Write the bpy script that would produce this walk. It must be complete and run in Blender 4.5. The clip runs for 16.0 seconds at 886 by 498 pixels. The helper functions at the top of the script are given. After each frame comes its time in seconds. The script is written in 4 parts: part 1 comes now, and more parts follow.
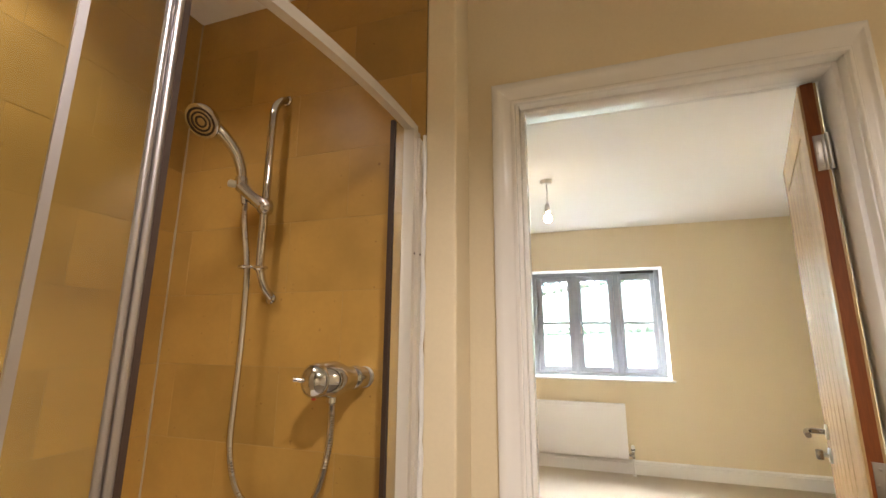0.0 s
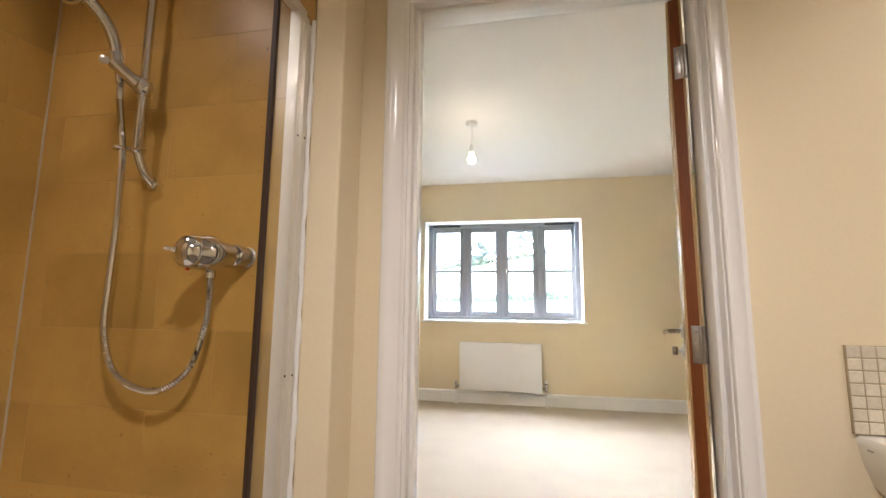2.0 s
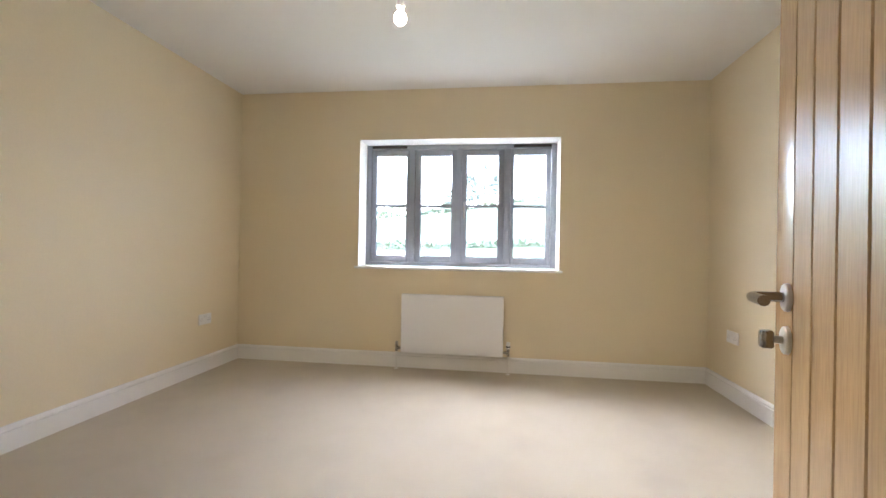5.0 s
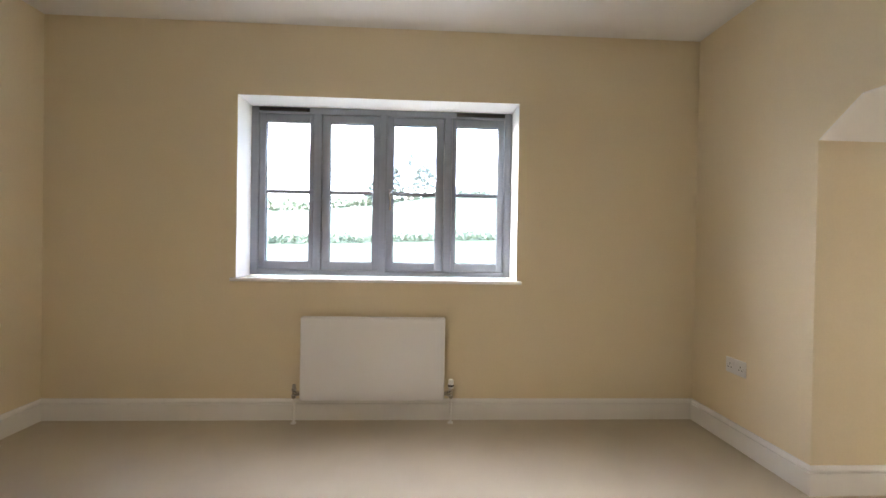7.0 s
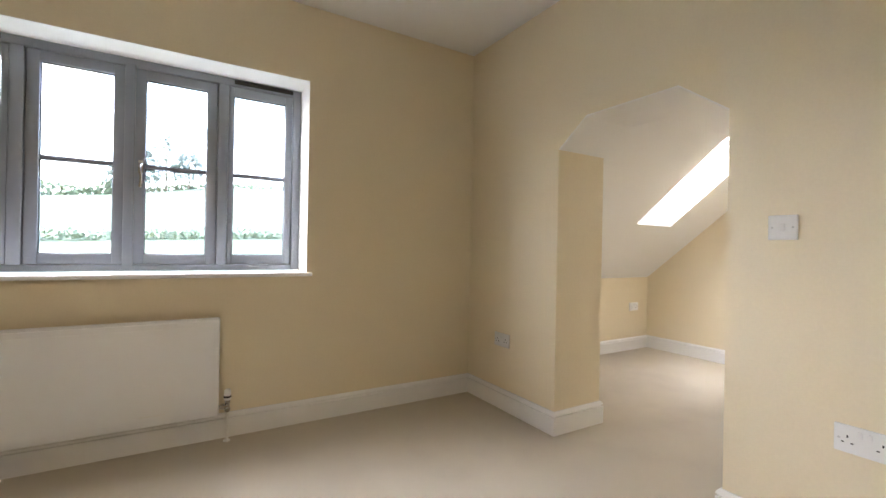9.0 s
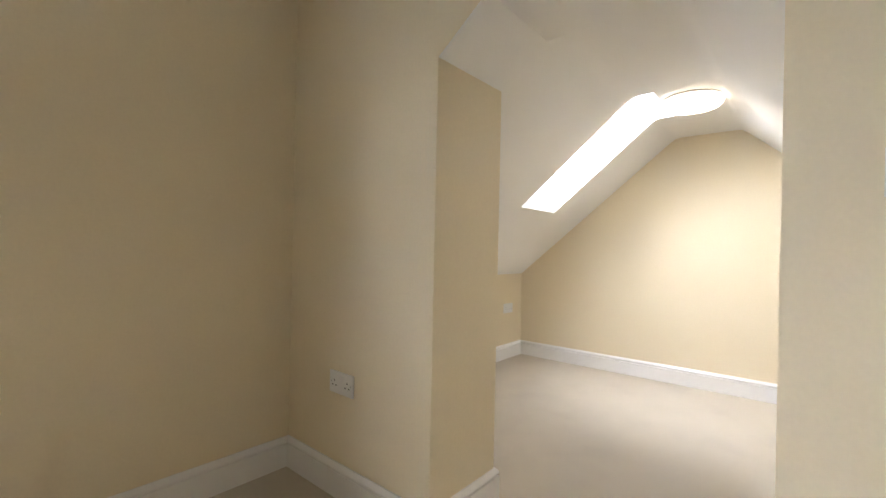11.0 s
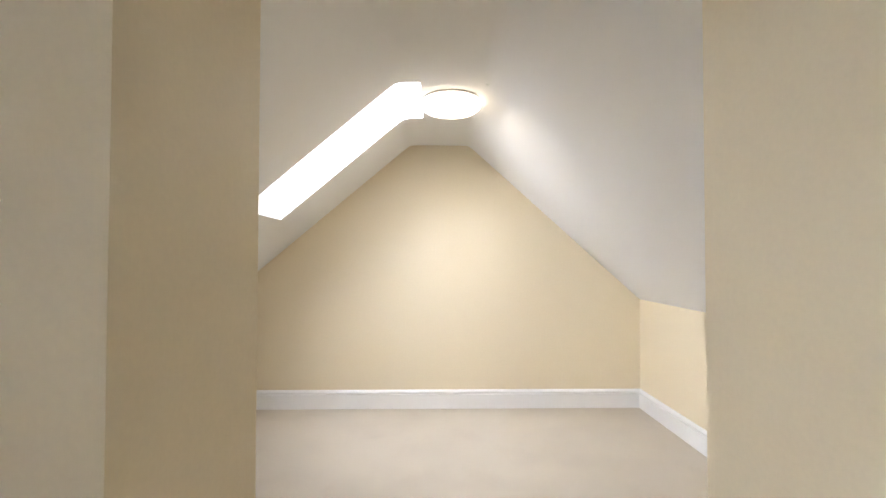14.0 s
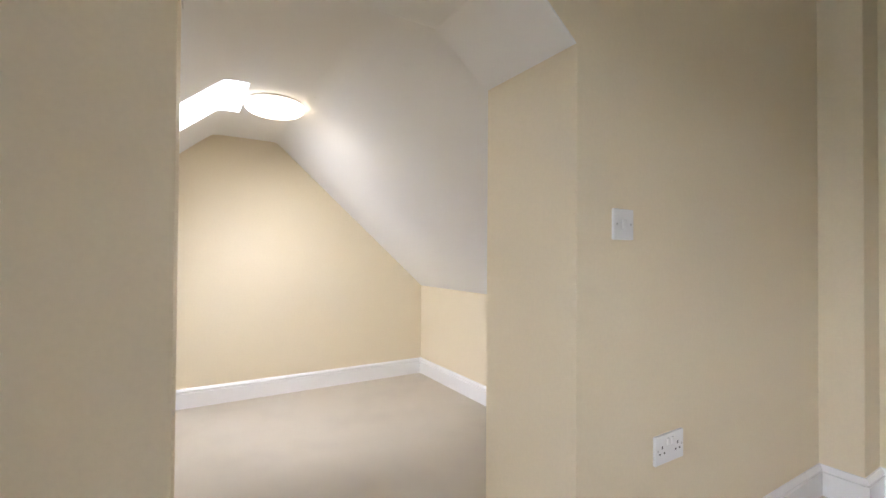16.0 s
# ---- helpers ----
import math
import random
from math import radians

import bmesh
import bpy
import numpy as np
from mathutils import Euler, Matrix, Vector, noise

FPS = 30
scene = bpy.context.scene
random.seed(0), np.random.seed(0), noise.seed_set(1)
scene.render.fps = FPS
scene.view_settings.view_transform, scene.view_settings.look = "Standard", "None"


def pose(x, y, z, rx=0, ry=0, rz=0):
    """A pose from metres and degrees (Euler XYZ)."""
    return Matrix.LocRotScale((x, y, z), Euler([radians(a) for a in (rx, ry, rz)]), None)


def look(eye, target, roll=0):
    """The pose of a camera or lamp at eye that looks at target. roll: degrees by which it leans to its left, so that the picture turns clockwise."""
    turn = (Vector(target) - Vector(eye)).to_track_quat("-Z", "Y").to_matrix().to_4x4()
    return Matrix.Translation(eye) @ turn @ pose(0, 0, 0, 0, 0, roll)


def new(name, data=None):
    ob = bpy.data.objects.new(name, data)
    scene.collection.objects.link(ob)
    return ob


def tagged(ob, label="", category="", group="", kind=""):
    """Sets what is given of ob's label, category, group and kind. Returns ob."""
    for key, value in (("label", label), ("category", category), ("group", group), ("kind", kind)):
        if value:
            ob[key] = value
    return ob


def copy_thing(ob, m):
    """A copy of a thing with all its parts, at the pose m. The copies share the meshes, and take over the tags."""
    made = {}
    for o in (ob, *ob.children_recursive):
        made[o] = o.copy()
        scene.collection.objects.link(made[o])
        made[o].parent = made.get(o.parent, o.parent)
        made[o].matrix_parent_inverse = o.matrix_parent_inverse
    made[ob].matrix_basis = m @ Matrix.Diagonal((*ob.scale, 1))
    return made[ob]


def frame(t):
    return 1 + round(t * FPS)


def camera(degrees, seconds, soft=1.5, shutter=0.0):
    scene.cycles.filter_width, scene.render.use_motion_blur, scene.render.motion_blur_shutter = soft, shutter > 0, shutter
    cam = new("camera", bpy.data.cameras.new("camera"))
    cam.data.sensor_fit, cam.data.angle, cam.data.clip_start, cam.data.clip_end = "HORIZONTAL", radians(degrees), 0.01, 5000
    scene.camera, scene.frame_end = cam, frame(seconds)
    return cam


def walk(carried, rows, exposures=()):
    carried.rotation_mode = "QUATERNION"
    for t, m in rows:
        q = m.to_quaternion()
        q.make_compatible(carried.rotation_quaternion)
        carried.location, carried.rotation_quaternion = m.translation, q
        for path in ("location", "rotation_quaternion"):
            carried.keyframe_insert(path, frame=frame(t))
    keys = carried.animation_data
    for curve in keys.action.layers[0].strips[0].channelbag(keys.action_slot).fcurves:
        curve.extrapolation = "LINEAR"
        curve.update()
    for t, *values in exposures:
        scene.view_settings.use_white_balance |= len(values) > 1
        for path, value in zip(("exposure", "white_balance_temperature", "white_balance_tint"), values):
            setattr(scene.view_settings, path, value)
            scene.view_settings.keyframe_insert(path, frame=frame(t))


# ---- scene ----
cam = camera(92.2, 16.0)
PATH = [
    (0, (-1.948, -4.803, 1.284), (-2.56, -2.942, 1.687), 0.3),
    (0.5, (-1.881, -4.789, 1.205), (-2.488, -2.925, 1.605), 0.4),
    (1, (-1.833, -4.783, 1.138), (-2.388, -2.902, 1.531), 0.4),
    (1.5, (-1.81, -4.769, 1.091), (-2.278, -2.855, 1.432), 0.4),
    (2, (-1.777, -4.768, 1.057), (-2.154, -2.82, 1.313), 0.5),
    (2.5, (-1.758, -4.766, 1.038), (-2.06, -2.798, 1.224), 0.6),
    (3, (-1.736, -4.748, 1.026), (-1.984, -2.767, 1.143), 0.7),
    (3.5, (-1.708, -4.682, 1.02), (-1.926, -2.695, 1.085), 0.8),
    (5.8, (-1.669, -3.111, 1.031), (-1.944, -1.13, 1.035), 1.2),
    (6, (-1.699, -3.016, 1.035), (-1.96, -1.033, 1.045), 1.1),
    (6.5, (-1.71, -2.8, 1.107), (-1.864, -0.806, 1.073), 1.0),
    (7, (-1.77, -2.682, 1.096), (-1.672, -0.685, 1.079), 1.0),
    (7.5, (-1.774, -2.634, 1.095), (-1.394, -0.67, 1.081), 1.1),
    (8, (-1.792, -2.62, 1.084), (-1.112, -0.739, 1.072), 1.1),
    (8.5, (-1.792, -2.612, 1.064), (-0.913, -0.815, 1.06), 1.1),
    (9, (-1.78, -2.56, 1.028), (-0.746, -0.848, 1.029), 1.1),
    (9.5, (-1.688, -2.421, 0.983), (-0.532, -0.789, 0.982), 0.9),
    (10, (-1.478, -2.187, 0.968), (-0.213, -0.638, 0.959), 0.9),
    (10.2, (-1.378, -2.092, 0.971), (-0.068, -0.581, 0.956), 1.0),
    (12.3, (-0.611, -1.414, 1.011), (1.267, -0.729, 1.063), 0.3),
    (12.5, (-0.553, -1.393, 1.025), (1.361, -0.816, 1.075), 0.1),
    (13, (-0.475, -1.337, 1.053), (1.496, -1.000, 1.106), 0.1),
    (13.5, (-0.459, -1.266, 1.085), (1.534, -1.100, 1.118), 0.2),
    (14, (-0.453, -1.189, 1.058), (1.546, -1.227, 1.100), 0.1),
    (14.5, (-0.466, -1.114, 1.036), (1.518, -1.365, 1.082), 0.1),
    (15, (-0.548, -1.049, 1.053), (1.392, -1.532, 1.079), 0.15),
    (15.5, (-0.647, -0.945, 1.043), (1.213, -1.680, 1.070), 0.2),
    (16, (-0.761, -0.862, 1.039), (0.951, -1.896, 1.065), 0.4),
]

EXPOSURES = [(0.0, 6.5, 7050, 16), (1.5, 6.4, 6750, 16), (3.5, 6.32, 6300, 15), (5.8, 5.65, 6750, 19), (7.0, 5.48, 6850, 19),
             (9.5, 5.38, 6800, 17), (12.3, 5.2, 6500, 15), (16.0, 5.05, 6500, 18)]
walk(cam, [(t, look(eye, target, roll)) for t, eye, target, roll in PATH], EXPOSURES)

# ---- light ----
world = bpy.data.worlds.new("sky")
scene.world = world
world.use_nodes = True
sky = world.node_tree.nodes.new("ShaderNodeTexSky")
sky.sky_type, sky.sun_disc = "NISHITA", False
sky.sun_elevation, sky.sun_rotation = radians(45), radians(305)
sky.air_density, sky.dust_density, sky.ozone_density = 1.0, 0.3, 0.5
background = world.node_tree.nodes["Background"]
background.inputs["Strength"].default_value = 0.08
world.node_tree.links.new(sky.outputs["Color"], background.inputs["Color"])

sun = new("sun", bpy.data.lights.new("sun", "SUN"))
sun.data.energy, sun.data.angle, sun.data.color = 1.1, radians(96), (0.92, 0.97, 1.0)
sun.matrix_basis = look((0, 0, 0), (0.580, -0.405, -0.707))

BULB_WATTS, ALCOVE_WATTS, SPOT_WATTS = 0.34, 0.13, 0.9


def lamp(name, kind, watts, colour, place, size=0.05, target=None, spread=120):
    data = bpy.data.lights.new(name, kind)
    data.energy, data.color = watts, colour
    if kind == "AREA":
        data.shape, data.size = "DISK", size
    else:
        data.shadow_soft_size = size
    if kind == "SPOT":
        data.spot_size, data.spot_blend = radians(spread), 0.8
    ob = new(name, data)
    ob.matrix_basis = look(place, target) if target else Matrix.Translation(place)
    return ob


# ---- materials ----
def surface(name, colour, rough=0.5, metal=0.0, vary=0.06, scale=3.0, grain=0.0, grain_scale=200.0, bump=0.0, bump_scale=200.0,
            stretch=(1, 1, 1), per_object=0.0, coat=0.0, stain=None, stain_amount=0.0, stain_scale=1.2, fleck=None):
    """A painted, stony or metallic surface with large and fine variation."""
    m = bpy.data.materials.new(name)
    m.use_nodes = True
    n, l = m.node_tree.nodes, m.node_tree.links
    b = n["Principled BSDF"]
    b.inputs["Roughness"].default_value, b.inputs["Metallic"].default_value = rough, metal
    b.inputs["Coat Weight"].default_value = coat
    where = n.new("ShaderNodeNewGeometry")
    place = n.new("ShaderNodeMapping")
    place.inputs["Scale"].default_value = stretch
    l.new(where.outputs["Position"], place.inputs["Vector"])
    if per_object:
        info = n.new("ShaderNodeObjectInfo")
        shift = n.new("ShaderNodeVectorMath")
        shift.operation = "SCALE"
        shift.inputs[0].default_value = (37.0, 19.0, 53.0)
        l.new(info.outputs["Random"], shift.inputs["Scale"])
        l.new(shift.outputs[0], place.inputs["Location"])
    last = None

    def noise_at(size, detail=4):
        t = n.new("ShaderNodeTexNoise")
        t.inputs["Scale"].default_value, t.inputs["Detail"].default_value = size, detail
        l.new(place.outputs[0], t.inputs["Vector"])
        return t

    def mixed(factor, first, second):
        x = n.new("ShaderNodeMix")
        x.data_type = "RGBA"
        if factor is not None:
            l.new(factor, x.inputs["Factor"])
        for slot, v in ((6, first), (7, second)):
            if isinstance(v, tuple):
                x.inputs[slot].default_value = (*v, 1)
            else:
                l.new(v, x.inputs[slot])
        return x.outputs[2]

    dark, light = tuple(c * (1 - vary) for c in colour), tuple(min(1, c * (1 + vary)) for c in colour)
    last = mixed(noise_at(scale).outputs["Fac"], dark, light)
    if grain:
        ramp = n.new("ShaderNodeMapRange")
        ramp.inputs["From Min"].default_value, ramp.inputs["From Max"].default_value = 0.35, 0.65
        ramp.inputs["To Min"].default_value, ramp.inputs["To Max"].default_value = 1 - grain, 1 + grain
        l.new(noise_at(grain_scale, 3).outputs["Fac"], ramp.inputs["Value"])
        times = n.new("ShaderNodeVectorMath")
        times.operation = "SCALE"
        l.new(last, times.inputs[0])
        l.new(ramp.outputs[0], times.inputs["Scale"])
        last = times.outputs[0]
    if stain:
        ramp = n.new("ShaderNodeMapRange")
        ramp.inputs["From Min"].default_value, ramp.inputs["From Max"].default_value = 0.48, 0.72
        ramp.inputs["To Max"].default_value = stain_amount
        l.new(noise_at(stain_scale, 6).outputs["Fac"], ramp.inputs["Value"])
        last = mixed(ramp.outputs[0], last, stain)
    if fleck:
        for size, low in ((60, 0.715), (26, 0.74)):
            ramp = n.new("ShaderNodeMapRange")
            ramp.inputs["From Min"].default_value, ramp.inputs["From Max"].default_value = low, low + 0.05
            ramp.inputs["To Max"].default_value = 0.5
            l.new(noise_at(size, 2).outputs["Fac"], ramp.inputs["Value"])
            last = mixed(ramp.outputs[0], last, fleck)
    if per_object:
        ramp = n.new("ShaderNodeMapRange")
        ramp.inputs["To Min"].default_value, ramp.inputs["To Max"].default_value = 1 - per_object, 1 + per_object
        l.new(info.outputs["Random"], ramp.inputs["Value"])
        times = n.new("ShaderNodeVectorMath")
        times.operation = "SCALE"
        l.new(last, times.inputs[0])
        l.new(ramp.outputs[0], times.inputs["Scale"])
        last = times.outputs[0]
    l.new(last, b.inputs["Base Color"])
    if bump:
        bm_ = n.new("ShaderNodeBump")
        bm_.inputs["Strength"].default_value, bm_.inputs["Distance"].default_value = bump, 0.002
        l.new(noise_at(bump_scale, 3).outputs["Fac"], bm_.inputs["Height"])
        l.new(bm_.outputs[0], b.inputs["Normal"])
    return m


def glowing(name, colour, strength, base=(0.9, 0.9, 0.88)):
    m = surface(name, base, 0.4)
    b = m.node_tree.nodes["Principled BSDF"]
    b.inputs["Emission Color"].default_value, b.inputs["Emission Strength"].default_value = (*colour, 1), strength
    return m


def glassy(name, tint=(0.97, 0.985, 0.975), ior=1.45, rough=0.0):
    m = bpy.data.materials.new(name)
    m.use_nodes = True
    b = m.node_tree.nodes["Principled BSDF"]
    b.inputs["Base Color"].default_value = (*tint, 1)
    b.inputs["Transmission Weight"].default_value, b.inputs["IOR"].default_value, b.inputs["Roughness"].default_value = 1.0, ior, rough
    return m


CREAM = surface("cream_paint", (0.79, 0.685, 0.495), 0.62, vary=0.02, scale=1.3, bump=0.12, bump_scale=260, grain=0.012, grain_scale=90)
WHITE_PAINT = surface("white_ceiling_paint", (0.83, 0.815, 0.785), 0.7, vary=0.015, scale=1.1, bump=0.1, bump_scale=260)
GLOSS_WHITE = surface("white_satin_wood_paint", (0.86, 0.85, 0.835), 0.2, vary=0.015, scale=6, bump=0.02, bump_scale=40)
CARPET = surface("beige_carpet", (0.54, 0.48, 0.385), 0.95, vary=0.05, scale=2.2, grain=0.16, grain_scale=420, bump=0.9, bump_scale=380,
                 stain=(0.46, 0.405, 0.325), stain_amount=0.5, stain_scale=3.5)
STONE = surface("honey_limestone", (0.45, 0.265, 0.070), 0.33, vary=0.16, scale=5, grain=0.02, grain_scale=60, bump=0.1, bump_scale=40,
                per_object=0.09, stain=(0.30, 0.175, 0.045), stain_amount=0.6, stain_scale=3.2, fleck=(0.17, 0.07, 0.02))
GROUT = surface("stone_grout", (0.40, 0.265, 0.10), 0.85, vary=0.06, scale=12, bump=0.3, bump_scale=300)
MOSAIC = surface("tumbled_cream_mosaic", (0.67, 0.61, 0.49), 0.45, vary=0.1, scale=25, grain=0.05, grain_scale=160, bump=0.25, bump_scale=90, per_object=0.09)
MOSAIC_GROUT = surface("mosaic_grout", (0.42, 0.34, 0.22), 0.9, vary=0.06, scale=30, bump=0.3, bump_scale=300)
CHROME = surface("chrome", (0.60, 0.595, 0.59), 0.03, 1.0, vary=0.02, scale=8)
ALUMINIUM = surface("satin_aluminium", (0.44, 0.42, 0.43), 0.34, 1.0, vary=0.04, scale=9, stretch=(1, 1, 0.1), bump=0.04, bump_scale=150)
HINGE = surface("dull_hinge_steel", (0.40, 0.385, 0.365), 0.32, 1.0, vary=0.08, scale=30)
PROFILE = surface("pale_anodised_aluminium", (0.68, 0.64, 0.57), 0.28, 0.3, vary=0.05, scale=9, stretch=(1, 1, 0.1), bump=0.05, bump_scale=120)
HANDLE = surface("dark_polished_steel", (0.33, 0.32, 0.31), 0.16, 1.0, vary=0.05, scale=30)
STEEL = surface("brushed_steel", (0.60, 0.59, 0.57), 0.32, 1.0, vary=0.05, scale=30)
OAK_EDGE = surface("dark_oak_edge", (0.20, 0.050, 0.004), 0.62, vary=0.22, scale=8, grain=0.12, grain_scale=60, stretch=(6, 6, 0.35), bump=0.08, bump_scale=60)
OAK_FACE = surface("varnished_oak", (0.47, 0.30, 0.14), 0.27, vary=0.14, scale=5, grain=0.08, grain_scale=45, stretch=(5, 5, 0.4), bump=0.06, bump_scale=60)
GREY_FRAME = surface("grey_window_paint", (0.27, 0.292, 0.33), 0.34, vary=0.04, scale=6, bump=0.06, bump_scale=50, stretch=(1, 1, 0.3))
BLACK = surface("black_rubber", (0.022, 0.02, 0.018), 0.5, vary=0.1, scale=20)
SEAL = surface("dark_brown_seal", (0.035, 0.016, 0.008), 0.6, vary=0.1, scale=20)
PLASTIC = surface("white_moulded_plastic", (0.80, 0.79, 0.77), 0.3, vary=0.01, scale=10)
ENAMEL = surface("white_radiator_enamel", (0.86, 0.865, 0.88), 0.27, vary=0.012, scale=4)
CERAMIC = surface("white_glazed_ceramic", (0.83, 0.81, 0.76), 0.09, vary=0.01, scale=5, coat=0.4)
RED = surface("red_marker", (0.6, 0.03, 0.02), 0.35)
DULL = surface("dull_brass_pipe", (0.5, 0.46, 0.4), 0.35, 1.0, vary=0.1, scale=20)
GREY_MARK = surface("grey_print", (0.25, 0.25, 0.25), 0.5)
# Bathroom floor is out of view; its dark colour adds contrast to chrome reflections.
BATH_FLOOR = surface("unseen_dark_floor", (0.15, 0.115, 0.08), 0.35, vary=0.12, scale=4, bump=0.1, bump_scale=60)
GLASS = glassy("clear_glass")
SHOWER_GLASS = glassy("shower_glass", (0.91, 0.955, 0.89))
BULB_GLOW = glowing("lit_bulb", (1.0, 0.86, 0.66), 0.9)
LAMP_GLOW = glowing("lit_diffuser", (1.0, 0.90, 0.72), 0.12)
SPOT_GLOW = glowing("lit_downlight", (1.0, 0.84, 0.62), 0.4)
GRASS = surface("meadow", (0.026, 0.049, 0.014), 0.9, vary=0.2, scale=0.06, grain=0.15, grain_scale=2.5)
LEAF = surface("hedge_leaf", (0.118, 0.145, 0.088), 0.7, vary=0.3, scale=0.7, grain=0.2, grain_scale=8)
TREE_LEAF = surface("tree_leaf", (0.070, 0.090, 0.074), 0.7, vary=0.3, scale=0.7, grain=0.2, grain_scale=8)
BARK = surface("bark", (0.12, 0.09, 0.06), 0.9, vary=0.2, scale=3, bump=0.6, bump_scale=20)
RENDER = surface("outside_render", (0.6, 0.55, 0.47), 0.9, vary=0.05, scale=2)


# ---- building tools ----
def box(bm, x0, y0, z0, x1, y1, z1):
    v = [bm.verts.new((x, y, z)) for x in (x0, x1) for y in (y0, y1) for z in (z0, z1)]
    for f in ((0, 1, 3, 2), (4, 6, 7, 5), (0, 4, 5, 1), (2, 3, 7, 6), (0, 2, 6, 4), (1, 5, 7, 3)):
        bm.faces.new([v[i] for i in f])
    return bm


def block(x0, y0, z0, x1, y1, z1, bevel=0.0, segments=2):
    """One box with rounded edges."""
    bm = box(bmesh.new(), min(x0, x1), min(y0, y1), min(z0, z1), max(x0, x1), max(y0, y1), max(z0, z1))
    if bevel:
        bmesh.ops.bevel(bm, geom=bm.edges[:], offset=bevel, segments=segments, affect="EDGES", profile=0.5)
    return bm


def prism(points, axis, a, b):
    """A flat outline pushed along an axis: 0 x (points are y, z), 1 y (x, z), 2 z (x, y)."""
    bm = bmesh.new()
    put = {0: lambda p, d: (d, p[0], p[1]), 1: lambda p, d: (p[0], d, p[1]), 2: lambda p, d: (p[0], p[1], d)}[axis]
    first, second = [bm.verts.new(put(p, a)) for p in points], [bm.verts.new(put(p, b)) for p in points]
    bm.faces.new(first)
    bm.faces.new(second[::-1])
    for i in range(len(points)):
        j = (i + 1) % len(points)
        bm.faces.new((first[i], second[i], second[j], first[j]))
    bmesh.ops.recalc_face_normals(bm, faces=bm.faces)
    return bm


def rings(bm, loops, closed=False, cap=True):
    """Joins loops of points, each of the same count, into a skin."""
    rows = [[bm.verts.new(p) for p in loop] for loop in loops]
    k = len(rows[0])
    pairs = list(zip(rows, rows[1:])) + ([(rows[-1], rows[0])] if closed else [])
    for r, s in pairs:
        for i in range(k):
            bm.faces.new((r[i], r[(i + 1) % k], s[(i + 1) % k], s[i]))
    if cap and not closed:
        bm.faces.new(rows[0][::-1])
        bm.faces.new(rows[-1])
    bmesh.ops.recalc_face_normals(bm, faces=bm.faces)
    return bm


def tube(points, radius, sides=12, bm=None):
    """A round bar along points; radius is one number or one for each point."""
    bm = bm or bmesh.new()
    pts = [Vector(p) for p in points]
    radii = radius if isinstance(radius, (list, tuple)) else [radius] * len(pts)
    loops, up = [], None
    for i, p in enumerate(pts):
        way = (pts[min(i + 1, len(pts) - 1)] - pts[max(i - 1, 0)]).normalized()
        if up is None:
            up = way.orthogonal().normalized()
        up = (up - way * up.dot(way)).normalized()
        side = way.cross(up)
        loops.append([p + (up * math.cos(a) + side * math.sin(a)) * radii[i] for a in (math.tau * k / sides for k in range(sides))])
    return rings(bm, loops)


def smooth_path(points, steps=8):
    """A Catmull-Rom curve through points."""
    p = [Vector(q) for q in points]
    p = [2 * p[0] - p[1]] + p + [2 * p[-1] - p[-2]]
    out = []
    for i in range(1, len(p) - 2):
        for k in range(steps):
            t = k / steps
            out.append(0.5 * (2 * p[i] + (p[i + 1] - p[i - 1]) * t + (2 * p[i - 1] - 5 * p[i] + 4 * p[i + 1] - p[i + 2]) * t * t
                              + (3 * p[i] - p[i - 1] - 3 * p[i + 1] + p[i + 2]) * t ** 3))
    return out + [p[-2]]


def turned(profile, place, axis=(0, 0, 1), sides=28):
    """A turned shape: profile of (along the axis, radius)."""
    turn = Vector((0, 0, 1)).rotation_difference(Vector(axis)).to_matrix()
    loops = [[Vector(place) + turn @ Vector((r * math.cos(a), r * math.sin(a), h)) for a in (math.tau * k / sides for k in range(sides))]
             for h, r in profile]
    return rings(bmesh.new(), loops)


def linked(name, bm, material, soft=35.0):
    me = bpy.data.meshes.new(name)
    bm.to_mesh(me)
    bm.free()
    for m in material if isinstance(material, (list, tuple)) else [material]:
        me.materials.append(m)
    if soft:
        me.polygons.foreach_set("use_smooth", [True] * len(me.polygons))
        me.set_sharp_from_angle(angle=radians(soft))
    return new(name, me)


def part(name, bm, material, parent, label=""):
    """A bmesh in the coordinates of its thing, as one mesh under it."""
    ob = linked(name, bm, material)
    ob.parent = parent
    return tagged(ob, label)


def thing(name, label, category, group="", kind="", at=None):
    ob = new(name)
    ob.empty_display_size = 0.1
    if at is not None:
        ob.matrix_basis = at
    return tagged(ob, label, category, group, kind)


def structure(name, bm, material, label="", category=""):
    return tagged(linked(name, bm, material, 0), label, category, kind="structure")


# ---- the plan ----
H = 2.44
WEST, SOUTH_B, SOUTH_A = -4.054, -3.46, -3.59      # bedroom west wall; bedroom and bathroom faces of the door wall
THICK = 0.378                                      # wall with the arch
JAMB_N, JAMB_S = -0.847, -1.722
GABLE, KNEE_N, KNEE_S, KNEE_H, FLAT = 2.578, 0.29, -2.655, 0.765, 1.862
PITCH, PITCH_S = 0.843, 0.895                      # the slopes with and without the roof window
FLAT_N, FLAT_S = KNEE_N - (FLAT - KNEE_H) / PITCH, KNEE_S + (FLAT - KNEE_H) / PITCH_S
WIN_L, WIN_R, WIN_B, WIN_T = -2.915, -1.167, 0.877, 2.003
DOOR_L, DOOR_R, DOOR_T = -2.103, -1.292, 1.985
TILE_Y, TILE_X = -3.74, -3.263                     # faces of the shower's tiled walls
BOX_X = -2.262                                     # end of the boxed-out shower wall
BATH_E, BATH_S = -0.2, -6.2
SHOWER_END = -4.80

